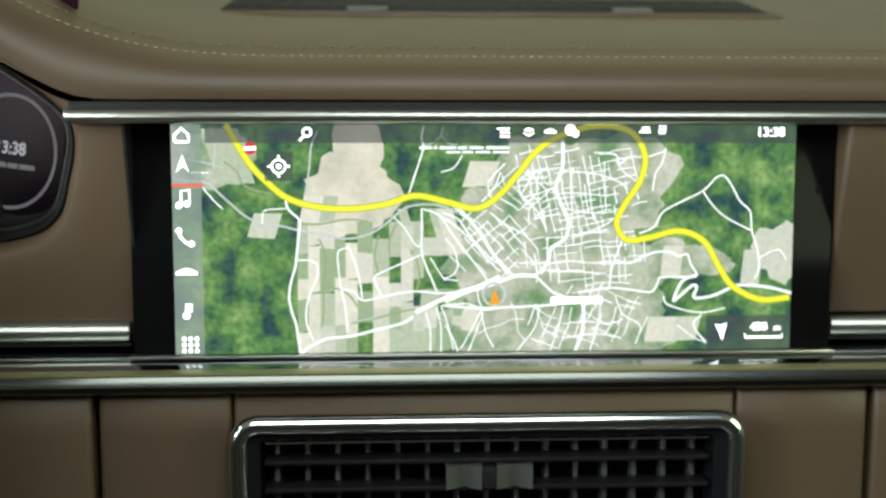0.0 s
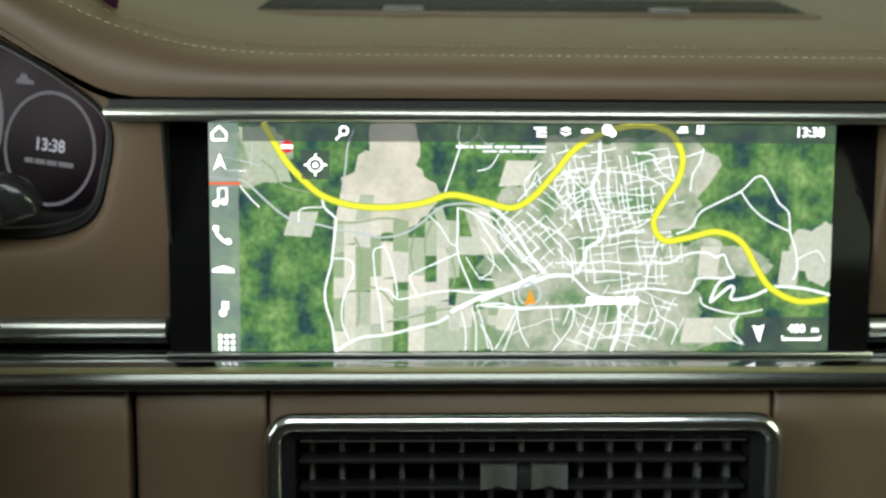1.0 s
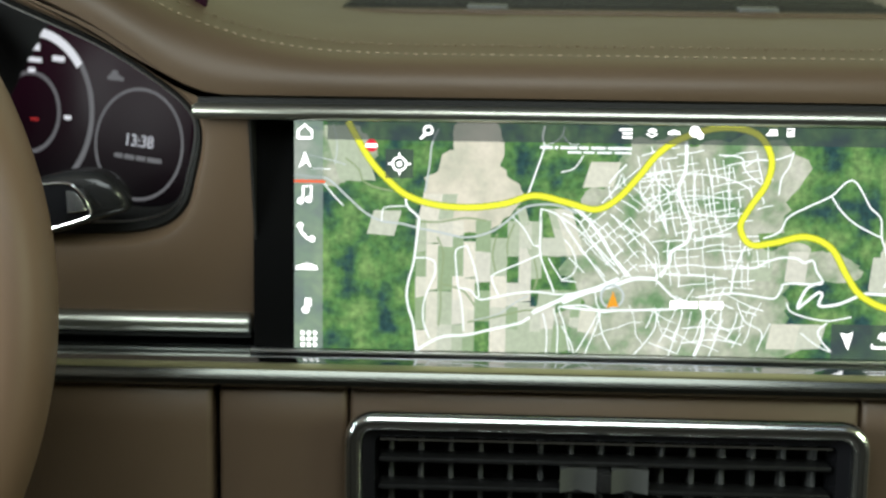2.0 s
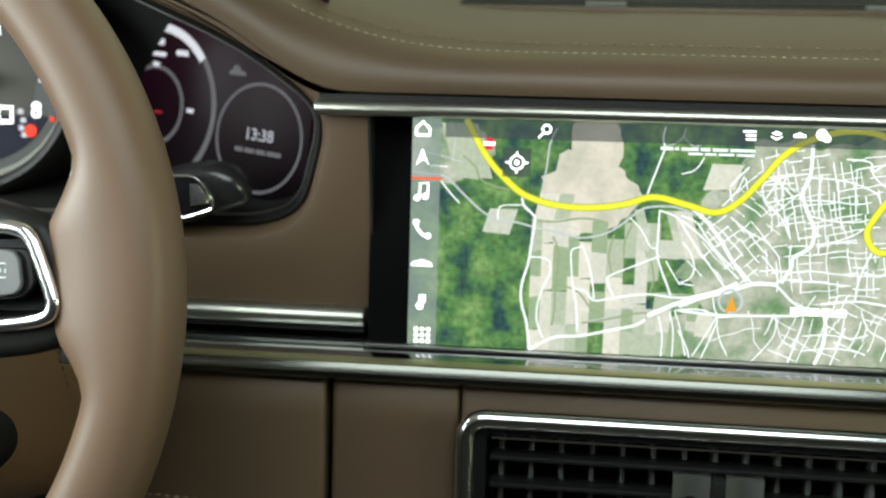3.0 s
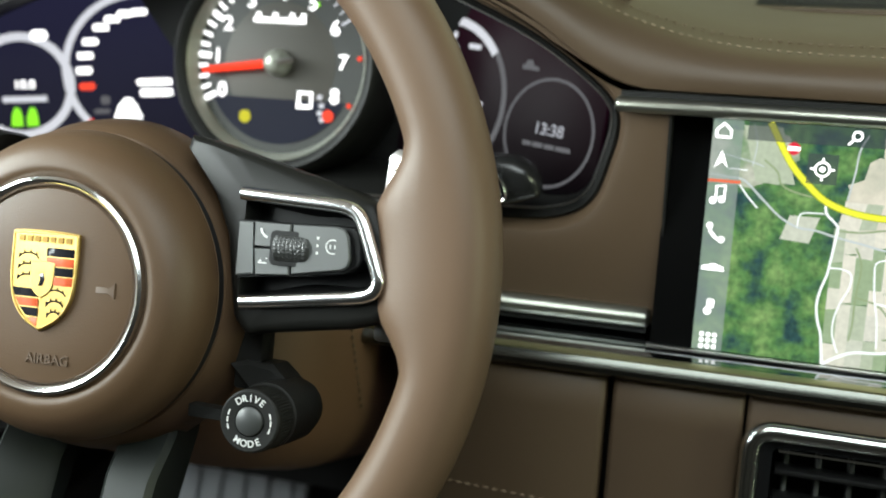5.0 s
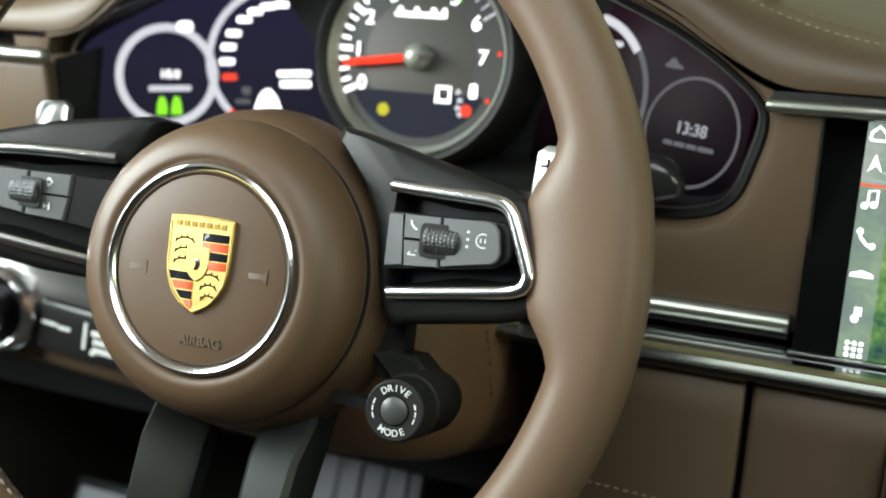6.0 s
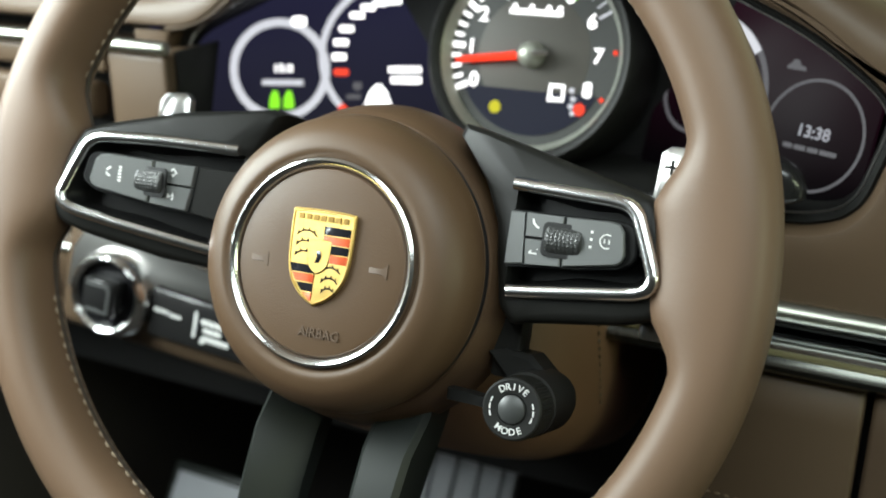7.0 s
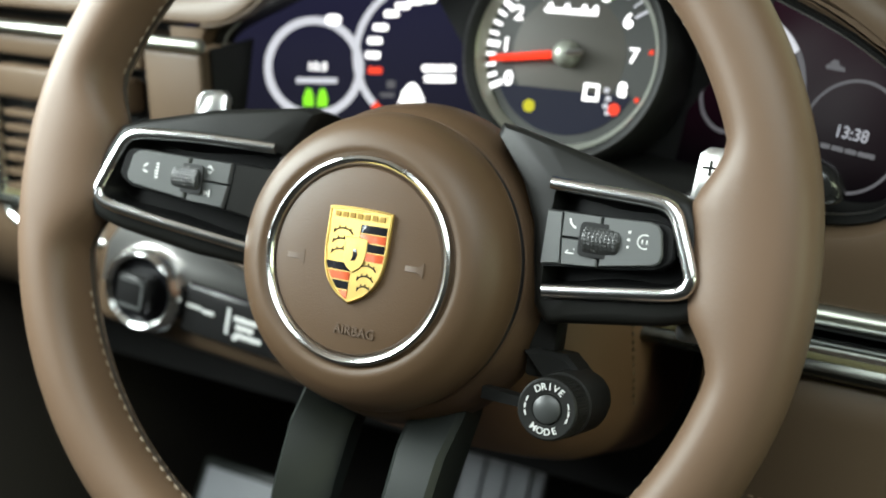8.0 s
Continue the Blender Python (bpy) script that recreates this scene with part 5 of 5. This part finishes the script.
def spoke(side):
    """A side spoke: a rounded black arm with a deep well, a chrome strip round the well and a block of keys in it."""
    near = 0.0805 if side > 0 else 0.054
    body = [(near - 0.015, 0.0470), (near - 0.013, 0.0495), (0.088, 0.0430), (0.125, 0.0335), (0.136, 0.0295), (0.1420, 0.0190), (0.1480, -0.0010), (0.1470, -0.0090), (0.1420, -0.0150), (0.130, -0.0185), (0.090, -0.0245), (near + 0.003, -0.0262), (near - 0.001, -0.0200), (near - 0.003, 0.0150), (near - 0.005, 0.0280)]
    if side > 0:  # the right one reaches in over the rear hub cover
        body = [(0.0470, 0.0500), (0.0520, 0.0524)] + body[2:11] + [(0.0840, -0.0262), (0.0775, -0.0200), (0.0735, 0.0000), (0.0715, 0.0130), (0.0645, 0.0290)]
        well = [(near, 0.0282), (0.1240, 0.0262), (0.1290, 0.0240), (0.1318, 0.0200), (0.1385, 0.0030), (0.1388, -0.0005), (0.1350, -0.0042), (0.0900, -0.0102), (near, -0.0115)]
        strip = smooth_line([(near - 0.001, 0.0295, 0), (0.0880, 0.0290, 0), (0.1200, 0.0274, 0)], 4) + smooth_line([(0.1235, 0.0271, 0), (0.1280, 0.0259, 0), (0.1312, 0.0232, 0), (0.1334, 0.0190, 0), (0.1396, 0.0040, 0), (0.1404, -0.0004, 0), (0.1388, -0.0037, 0), (0.1350, -0.0055, 0)], 6) + smooth_line([(0.130, -0.0064, 0), (0.1000, -0.0104, 0), (near + 0.002, -0.0126, 0)], 4)
        shift, c = 0.0, (0.108, 0.008)
    else:
        body = [(x - 0.003, y) for x, y in body]
        well = [(near - 0.004, 0.0272), (0.1190, 0.0256), (0.1236, 0.0236), (0.1264, 0.0196), (0.1345, 0.0010), (0.1345, -0.0030), (0.1310, -0.0062), (0.0900, -0.0125), (near - 0.004, -0.0165)]
        strip = smooth_line([(near - 0.002, 0.0284, 0), (0.0880, 0.0284, 0), (0.1140, 0.0270, 0)], 4) + smooth_line([(0.1170, 0.0268, 0), (0.1222, 0.0255, 0), (0.1256, 0.0229, 0), (0.1280, 0.0190, 0), (0.1352, 0.0020, 0), (0.1360, -0.0020, 0), (0.1342, -0.0055, 0), (0.1305, -0.0074, 0)], 6) + smooth_line([(0.126, -0.0085, 0), (0.1000, -0.0122, 0), (near - 0.002, -0.0178, 0)], 4)
        shift, c = -0.0085, (0.095, 0.008)
    outer, mouth = radial(body, c), radial(well, c)
    bm = bmesh.new()
    rings(bm, [raised(inset(outer, c, 0.004), -0.030), raised(outer, -0.024), raised(outer, -0.0065), raised(inset(outer, c, 0.0008), -0.0042), raised(inset(outer, c, 0.0024), -0.0022), raised(inset(outer, c, 0.0048), -0.0012), raised(mouth, -0.0010), raised(inset(mouth, c, 0.0006), -0.0030)], cap=False)
    ob = part("spoke", mirrored(bm, side), SPOKE_BLACK, wheel, "satin black spoke")
    bm = bmesh.new()
    rings(bm, [raised(mouth, -0.0014), raised(inset(mouth, c, 0.0010), -0.0026), raised(inset(mouth, c, 0.0040), -0.0100)], cap=False)
    bm.verts.ensure_lookup_table()
    bm.faces.new(bm.verts[-96:])
    part("recess", mirrored(bm, side), WELL, ob, "glossy black well")
    path = [Vector((p.x, p.y, pod_height(p.x) + 0.0014)) for p in strip]
    part("trim", mirrored(sweep(path, oval(0.0027, 0.0021, 12), (0, 0, 1)), side), CHROME, ob, "polished chrome trim")

    stretch = 1.0 if side > 0 else 1.22

    def along(x):
        return 0.1292 - (0.1292 - x) * stretch + shift

    def moved(o):
        return [(along(x), y) for x, y in o]

    btn = [(0.0760 if side < 0 else near, 0.0195), (0.0870, 0.0195), (0.1040, 0.0195), (0.1225, 0.0200)] + [(0.1275 + 0.0050 * math.cos(radians(q)), 0.0150 + 0.0050 * math.sin(radians(q))) for q in (70, 45, 20, 0)] + [(0.1335, 0.0080), (0.1322, 0.0052), (0.1280, 0.0022), (0.1080, -0.0006), (0.0890, -0.0024), (0.0760 if side < 0 else near, -0.0034)]
    base = bmesh.new()
    lp = radial(moved(btn), (0.108 + shift, 0.008), 64)
    cc = (0.108 + shift, 0.008)
    rings(base, [raised(lp, -0.0100), raised(lp, 0.0012), raised(inset(lp, cc, 0.0008), 0.0020)], cap=True)
    part("button_base", mirrored(base, side), WELL, ob, "black key block")
    keys = (((0.0875, 0.0189), (0.1036, 0.0189), (0.1036, 0.0098), (0.0880, 0.0095)), ((0.0880, 0.0088), (0.1036, 0.0091), (0.1042, -0.0003), (0.0893, -0.0014)),
            ((0.1043, 0.0189), (0.1225, 0.0194), (0.1258, 0.0186), (0.1278, 0.0160), (0.1292, 0.0075), (0.1284, 0.0050), (0.1262, 0.0034), (0.1050, 0.0002)))
    for key in keys:
        part("button", mirrored(pod_slab(moved(key), 0.001, 0.0042, 0.0006), side), BUTTON, ob, "grey button")
    if side > 0:
        part("button", mirrored(pod_slab([(near, 0.0188), (0.0868, 0.0187), (0.0885, -0.0012), (near, -0.0024)], 0.001, 0.0038, 0.0006), side), BUTTON, ob)
    else:
        part("blank_key", mirrored(pod_slab([(0.050, 0.0190), (0.0688, 0.0189), (0.0706, -0.0020), (0.052, -0.0046)], 0.0, 0.0032, 0.0006), side), SPOKE_BLACK, ob)
    roller_x = along(0.1047)
    h = pod_height(roller_x) + 0.0007
    pit = bmesh.new()
    rings(pit, [[(roller_x + x * k, 0.0096 + y * k, pod_height(roller_x) + 0.0043 + z) for x, y in rounded(-0.0088, 0.0088, -0.0066, 0.0066, 0.0022, 4)] for k, z in ((1.0, -0.0006), (1.0, 0.0002), (0.96, 0.0003))], cap=True)
    part("roller_pit", mirrored(pit, side), DARK, ob)
    roll = bmesh.new()
    n = 26
    rows = [(-0.0074, 0.0048), (-0.0070, 0.0056)] + [(-0.0064 + 0.0016 * i, 0.0062) for i in range(9)] + [(0.0070, 0.0056), (0.0074, 0.0048)]
    rings(roll, [[(roller_x + x, 0.0096 + r * math.cos(2 * math.pi * (j + 0.5 * (i % 2)) / n), h + r * math.sin(2 * math.pi * (j + 0.5 * (i % 2)) / n)) for j in range(n)] for i, (x, r) in enumerate(rows)], cap=True)
    studs = [f for f in roll.faces if len(f.verts) == 4]
    bmesh.ops.recalc_face_normals(roll, faces=roll.faces)
    bmesh.ops.poke(roll, faces=studs, offset=0.00032)
    part("roller", mirrored(roll, side), KNURL, ob, "knurled black roller", smooth=False)
    return ob


def key_print(parent, u, v, lines, width=0.0006, polys=(), side=1):
    """Small white signs printed on a key."""
    h = pod_height(abs(u)) + 0.0044
    bm = bmesh.new()
    for ln in lines:
        rb = bmesh.new()
        ribbon([(u + a, v + b) for a, b in ln], width, 0.0, rb)
        bmesh.ops.transform(rb, verts=rb.verts, matrix=Matrix(((1, 0, 0, 0), (0, 0, 1, 0), (0, -1, 0, h), (0, 0, 0, 1))))
        tmp = bpy.data.meshes.new("tmp")
        rb.to_mesh(tmp)
        rb.free()
        bm.from_mesh(tmp)
        bpy.data.meshes.remove(tmp)
    for pl in polys:
        bm.faces.new([bm.verts.new((u + a, v + b, h)) for a, b in pl])
    part("key_mark", bm, KEY_MARK, parent, smooth=False)


right_spoke, left_spoke = spoke(1), spoke(-1)
key_print(right_spoke, 0.0925, 0.0148, ([(-0.0016, 0.0018), (-0.0012, 0.0002), (0.0002, -0.0012), (0.0018, -0.0016)],), 0.0009)
key_print(right_spoke, 0.0930, 0.0040, ([(-0.0022, -0.0006), (0.0018, -0.0006), (0.0018, 0.0010), (0.0008, 0.0012)], [(-0.0022, -0.0006), (-0.0012, 0.0006)]), 0.0006)
key_print(right_spoke, 0.1218, 0.0118, (arc_line(0, 0, 0.0026, 0, 360, 20), [(-0.0009, -0.0008), (-0.0009, 0.0008)], [(0.0009, -0.0008), (0.0009, 0.0008)]), 0.0005)
key_print(right_spoke, 0.1155, 0.0118, (), polys=[[(a - 0.0005, b - 0.0005), (a + 0.0005, b - 0.0005), (a + 0.0005, b + 0.0005), (a - 0.0005, b + 0.0005)] for a, b in ((0, 0.0028), (0, 0), (0, -0.0028))])
key_print(left_spoke, -0.0800, 0.0148, ([(0, 0.0018), (0.0018, 0), (0, -0.0018), (-0.0018, 0), (0, 0.0018)],), 0.0006)
key_print(left_spoke, -0.0805, 0.0042, ([(0.0018, 0.0016), (0.0018, -0.0016)],), 0.0007, polys=[[(-0.0018, 0.0016), (0.0010, 0), (-0.0018, -0.0016)]])
key_print(left_spoke, -0.1115, 0.0112, ([(-0.0022, 0.0004), (0.0002, 0.0016), (0.0012, 0.0024)], [(-0.0020, 0.0000), (0.0004, -0.0016), (0.0014, -0.0014)]), 0.0007, polys=[[(-0.0046, 0.0022), (-0.0028, 0.0026), (-0.0018, 0.0004), (-0.0034, -0.0004), (-0.0046, 0.0006)]])
key_print(left_spoke, -0.1055, 0.0105, [[(-0.0009 - 0.0002 * k, 0.0034 - 0.0015 * k), (0.0007, 0.0034 - 0.0015 * k)] for k in range(5)], 0.0007)
part("thumb_switch", box(0.1340, 0.1382, 0.0080, 0.0112, 0.002, 0.0095, bevel=0.0008), SATIN, right_spoke, "small silver switch")
part("release_button", box(0.1330, 0.1440, -0.0235, -0.0155, -0.028, -0.012, bevel=0.002), SATIN, right_spoke)

# lower spokes
for u in (-0.0195, 0.0360):
    turn = 0.0 if u > 0 else 0.0075
    bm = bmesh.new()
    loops = []
    for v, w, lo, hi in ((-0.045, 0.0125, -0.050, -0.030), (-0.074, 0.0122, -0.046, -0.022), (-0.090, 0.0115, -0.040, -0.010), (-0.115, 0.0108, -0.030, -0.002), (-0.150, 0.0100, -0.016, 0.004), (-0.172, 0.0100, -0.012, 0.004)):
        c = u + (0.0082 - u) * 0.10 * (v + 0.045) / -0.127
        loops.append([(c - w, v, lo), (c - w, v, hi - 0.003), (c - w + 0.0025, v, hi), (c + w - 0.0025, v, hi - turn * 2), (c + w, v, hi - 0.003 - turn * 2), (c + w, v, lo)])
    rings(bm, loops, cap=True)
    part("lower_spoke", bm, SPOKE_GREY, wheel, "graphite lower spoke")

# shift paddles
for side in (1, -1):
    if side > 0:
        blade = [(0.1270, 0.0270), (0.1560, 0.0270), (0.1570, 0.0470), (0.1540, 0.0530), (0.1320, 0.0530), (0.1285, 0.0500)]
    else:
        blade = [(0.1010, 0.0240), (0.1190, 0.0240), (0.1185, 0.0495), (0.1155, 0.0530), (0.1040, 0.0540), (0.1010, 0.0510)]
    pad_ = part("shift_paddle", mirrored(plate(blade, 0.006, pose(0, 0, -0.034), 0.0022), side), SATIN, wheel, "bright satin metal shift paddle")
    if side > 0:
        for x0, x1, y0, y1 in ((0.1305, 0.1365, 0.0440, 0.0450), (0.1330, 0.1340, 0.0415, 0.0475)):
            part("plus_mark", box(x0, x1, y0, y1, -0.0282, -0.0277), BLACK, pad_)

# drive mode knob
KNOB = pose(0.0945, -0.0565, 0.0)
knob = part("mode_knob", lathe([(0.0, 0.0108), (0.0050, 0.0106), (0.0056, 0.0098), (0.0060, 0.0090), (0.0060, 0.0100), (0.0112, 0.0104), (0.0119, 0.0098), (0.0121, 0.0085), (0.0121, -0.0030), (0.0123, -0.0035), (0.0123, -0.0048), (0.0130, -0.0055), (0.0134, -0.0300), (0.0118, -0.0380)], 64, KNOB), BLACK, wheel, "black drive mode knob")
bm = bmesh.new()
for i in range(60):
    a = 2 * math.pi * i / 60
    loops = [[(0.0945 + (0.01205 + d) * math.cos(a + e), -0.0565 + (0.01205 + d) * math.sin(a + e), z) for d, e in ((0, -0.03), (0.0004, 0), (0, 0.03))] for z in (-0.0025, 0.0080)]
    rings(bm, loops, around=False)
ob = part("knurling", bm, BLACK, knob, smooth=False)
ob["kind"] = "stuff"
part("push_button", lathe([(0.0, 0.0118), (0.0040, 0.0116), (0.0054, 0.0106), (0.0056, 0.0090)], 40, KNOB), BUTTON_DARK, knob, "domed grey push button")


def arc_text(word, r, mid, spacing, inward):
    for i, ch in enumerate(word):
        off = (i - (len(word) - 1) / 2) * spacing
        a = mid + (off if inward else -off)
        t = radians(a)
        lettering(ch, 0.0037, KEY_MARK, knob, KNOB @ pose(r * math.cos(t), r * math.sin(t), 0.01045, 0, 0, a + 90 if inward else a - 90), 0.00006, bold=0.012)


arc_text("DRIVE", 0.0086, 90, 16.5, False)
arc_text("MODE", 0.0086, 270, 19.5, True)
for mid in (0, 180):
    for k in (-1, 0, 1):
        bm = bmesh.new()
        pts = arc_line(0, 0, 0.0088, mid + 18 * k - 7, mid + 18 * k + 7, 4)
        ribbon(pts, 0.0006, 0.0, bm)
        bmesh.ops.transform(bm, verts=bm.verts, matrix=KNOB @ Matrix(((1, 0, 0, 0), (0, 0, 1, 0), (0, -1, 0, 0.01046), (0, 0, 0, 1))))
        part("dash_mark", bm, KEY_MARK, knob, smooth=False)
arm = [(0.0715, -0.0395), (0.078, -0.0375), (0.090, -0.0380), (0.1060, -0.0520), (0.104, -0.0620), (0.086, -0.0560)]
part("knob_bracket", plate(arm, 0.018, pose(0, 0, -0.036), 0.0025), BLACK, wheel, "black bracket arm")
arm = [(0.060, -0.0560), (0.084, -0.0570), (0.085, -0.0615), (0.060, -0.0610)]
part("knob_bracket", plate(arm, 0.008, pose(0, 0, -0.016), 0.0012), BLACK, wheel, "black bracket arm")
part("knob_stem", box(0.072, 0.084, -0.050, -0.020, -0.036, -0.022, bevel=0.002), BLACK, wheel)

# ---- steering column ----
column = thing("steering_column", WHEEL, "brown leather steering column shroud with a stitched seam", "steering column")
bm = bmesh.new()
loops = []
for n_, a_, b_, dv in ((-0.050, 0.052, 0.048, -0.020), (-0.062, 0.068, 0.056, -0.024), (-0.10, 0.086, 0.074, -0.028), (-0.15, 0.090, 0.082, -0.030), (-0.24, 0.092, 0.088, -0.032)):
    lp = []
    for j in range(40):
        q = 2 * math.pi * j / 40
        cq, sq = math.cos(q), math.sin(q)
        lp.append((0.0075 + a_ * math.copysign(abs(cq) ** 0.6, cq), dv + b_ * math.copysign(abs(sq) ** 0.6, sq) * (0.45 if sq > 0 else 1.0), n_))
    loops.append(lp)
rings(bm, loops, cap=True)
shroud = part("shroud", bm, COLUMN_LEATHER, column)
stitch_row("stitching", [(0.0075 + 0.0872, -0.020 - 0.003 * i, -0.098 - 0.002 * i) for i in range(18)], shroud, 0.003, 0.0048, 0.0007, (1, 0, 0), material=DULL_THREAD)


# wiper stalk
stalk = thing("wiper_stalk", pose(-0.2245, 0.016, 0.868), "black wiper stalk with a chrome-edged switch", "stalk")
bm = bmesh.new()
loops = []
for x, low, high, hy in ((-0.120, -0.052, -0.040, 0.006), (-0.090, -0.041, -0.027, 0.007), (-0.066, -0.027, -0.006, 0.008), (-0.048, -0.020, 0.0070, 0.009), (-0.030, -0.0160, 0.0125, 0.010), (-0.020, -0.0125, 0.0138, 0.010),
                         (-0.0112, -0.0095, 0.0134, 0.010), (-0.0053, -0.0076, 0.0107, 0.009), (-0.0012, -0.0062, 0.0058, 0.007), (0.0006, -0.0054, 0.0020, 0.005), (0.0013, -0.0045, -0.0006, 0.003)):
    mid, half = (low + high) / 2, (high - low) / 2
    loops.append([(x, hy * math.copysign(abs(math.cos(q)) ** 0.7, math.cos(q)), mid + half * math.copysign(abs(math.sin(q)) ** 0.7, math.sin(q))) for q in [2 * math.pi * i / 24 for i in range(24)]])
rings(bm, loops, cap=True)
part("stalk_body", bm, GLOSSY_BLACK, stalk)
LOOP = smooth_line([(-0.045, 0.0085, 0), (-0.0261, 0.0104, 0), (-0.0201, 0.0088, 0), (-0.0155, 0.0031, 0), (-0.0135, -0.0018, 0), (-0.0142, -0.0049, 0), (-0.0185, -0.0071, 0), (-0.0287, -0.0104, 0), (-0.045, -0.0150, 0)], 5)
part("switch_plate", plate([(p.x, p.y) for p in LOOP], 0.0020, pose(0, -0.0098, 0, 90, 0, 0), 0.0004), PIANO, stalk, "glossy black switch")
part("switch_trim", sweep([Vector((p.x, -0.0118, p.y)) for p in LOOP], oval(0.0007, 0.0009, 8), (0, 1, 0)), CHROME, stalk, "thin chrome edge")
# added chrome plate shaped like the window's reflection on the switch
switch_glint = [(-0.0246, 0.0086), (-0.0205, 0.0074), (-0.0162, 0.0006), (-0.0154, -0.0025), (-0.0240, -0.0038)]
bm = plate(switch_glint, 0.0018, pose(0, -0.0116, 0, 90, 0, 0), 0.0005)
bmesh.ops.transform(bm, verts=bm.verts, matrix=Matrix.Translation((0, -0.0125, 0)) @ pose(0, 0, 0, -14, 0, 0) @ Matrix.Translation((0, 0.0125, 0)))
part("switch_glint", bm, CHROME, stalk, "tilted chrome plate for the bright reflection on the switch")

# indicator stalk
turner = thing("indicator_stalk", pose(-0.553, -0.004, 0.860), "black indicator stalk with a chrome-edged tip", "stalk")
bm = bmesh.new()
loops = []
for x, dz, hy, hz in ((0.0, 0, 0.006, 0.007), (0.0015, 0, 0.009, 0.0100), (0.008, 0, 0.010, 0.0112), (0.030, 0, 0.010, 0.0112), (0.050, -0.006, 0.008, 0.009), (0.085, -0.030, 0.007, 0.007), (0.110, -0.042, 0.006, 0.006)):
    loops.append([(x, hy * math.copysign(abs(math.cos(q)) ** 0.6, math.cos(q)), dz + hz * math.copysign(abs(math.sin(q)) ** 0.6, math.sin(q))) for q in [2 * math.pi * i / 24 for i in range(24)]])
rings(bm, loops, cap=True)
part("stalk_body", bm, BLACK, turner)
edge_path = [Vector((p.x, -0.0105, p.y)) for p in smooth_line([(0.030, 0.0098, 0), (0.012, 0.0096, 0), (0.0055, 0.0070, 0), (0.0035, -0.003, 0), (0.0060, -0.0092, 0)], 5)]
part("tip_trim", sweep(edge_path, oval(0.0014, 0.0014, 8), (0, 1, 0)), CHROME, turner, "chrome edge")

# light switch beside the column
lights = thing("light_switch", pose(-0.613, -0.036, 0.762, -10, 8, 6), "round chrome light switch with a black keypad", "switch")
part("dial", lathe([(0.0, 0.006), (0.0200, 0.006), (0.0215, 0.004), (0.0220, 0.000)], 48, FLAT), PIANO, lights, "glossy black dial")
part("dial_ring", lathe([(0.0195, 0.000), (0.0205, 0.010), (0.0230, 0.0122), (0.0262, 0.009), (0.0280, 0.002), (0.0285, -0.012)], 56, FLAT), CHROME, lights, "polished chrome ring")
part("bezel_plate", plate([(-0.034, -0.004), (-0.033, 0.020), (-0.024, 0.036), (0.010, 0.037), (0.060, 0.030), (0.108, 0.021), (0.108, 0.0125), (0.030, 0.0125), (0.024, -0.004)], 0.004, at(0, 0, 0.002), 0.001), SATIN, lights, "brushed silver plate")
for x0, x1, z0, z1 in ((-0.008, 0.008, 0.0075, 0.0088), (-0.008, 0.008, -0.0088, -0.0075), (0.0072, 0.0085, -0.008, 0.008)):
    part("grip_mark", box(x0, x1, -0.0192, -0.0183, z0, z1), BUTTON, lights)
part("dial_grip", box(-0.0110, 0.0110, -0.0185, -0.005, -0.0110, 0.0110, bevel=0.002), GLOSSY_BLACK, lights)
part("keypad", box(0.027, 0.110, -0.004, 0.014, -0.0190, 0.0120, bevel=0.003), GLOSSY_BLACK, lights, "glossy black keypad")
for x, z, w, h in ((0.036, -0.001, 0.005, 0.001), (0.046, -0.002, 0.004, 0.001), (0.060, -0.003, 0.001, 0.008), (0.072, 0.000, 0.008, 0.0015), (0.072, -0.005, 0.006, 0.0015), (0.075, -0.010, 0.009, 0.0015), (0.066, -0.012, 0.0015, 0.0015)):
    part("key_mark", box(x - w, x + w, -0.0046, -0.0041, z - h, z + h), KEY_MARK, lights)
part("switch_plate", box(-0.045, 0.135, 0.006, 0.04, -0.034, 0.040, bevel=0.008, seg=3), LEATHER, lights)

# ---- footwell ----
pedal = thing("accelerator_pedal", pose(-0.492, 0.17, 0.530, -30, 0, 0), "ribbed steel pedal in the dark footwell", "pedal")
part("plate", box(-0.055, 0.055, 0, 0.010, -0.07, 0.07, bevel=0.004), PEDAL_GREY, pedal)
for i in range(5):
    part("rubber_rib", box(-0.042 + 0.020 * i, -0.036 + 0.020 * i, -0.004, 0.0005, -0.06, 0.06, bevel=0.001), PEDAL_GREY, pedal)
part("arm", box(-0.012, 0.012, 0.010, 0.03, -0.285, 0.20, bevel=0.004), RUBBER, pedal)
rest = thing("foot_rest", pose(-0.700, 0.10, 0.440, -35, 0, 0), "grey steel foot rest in the dark footwell", "pedal")
part("plate", box(-0.05, 0.05, 0, 0.012, -0.08, 0.08, bevel=0.004), SPOKE_GREY, rest)
part("tread", box(-0.042, 0.042, -0.003, 0.0005, -0.072, 0.072, bevel=0.002), PEDAL_GREY, rest)
part("stem", box(-0.05, 0.05, 0.012, 0.05, -0.22, 0.07, bevel=0.004), RUBBER, rest)
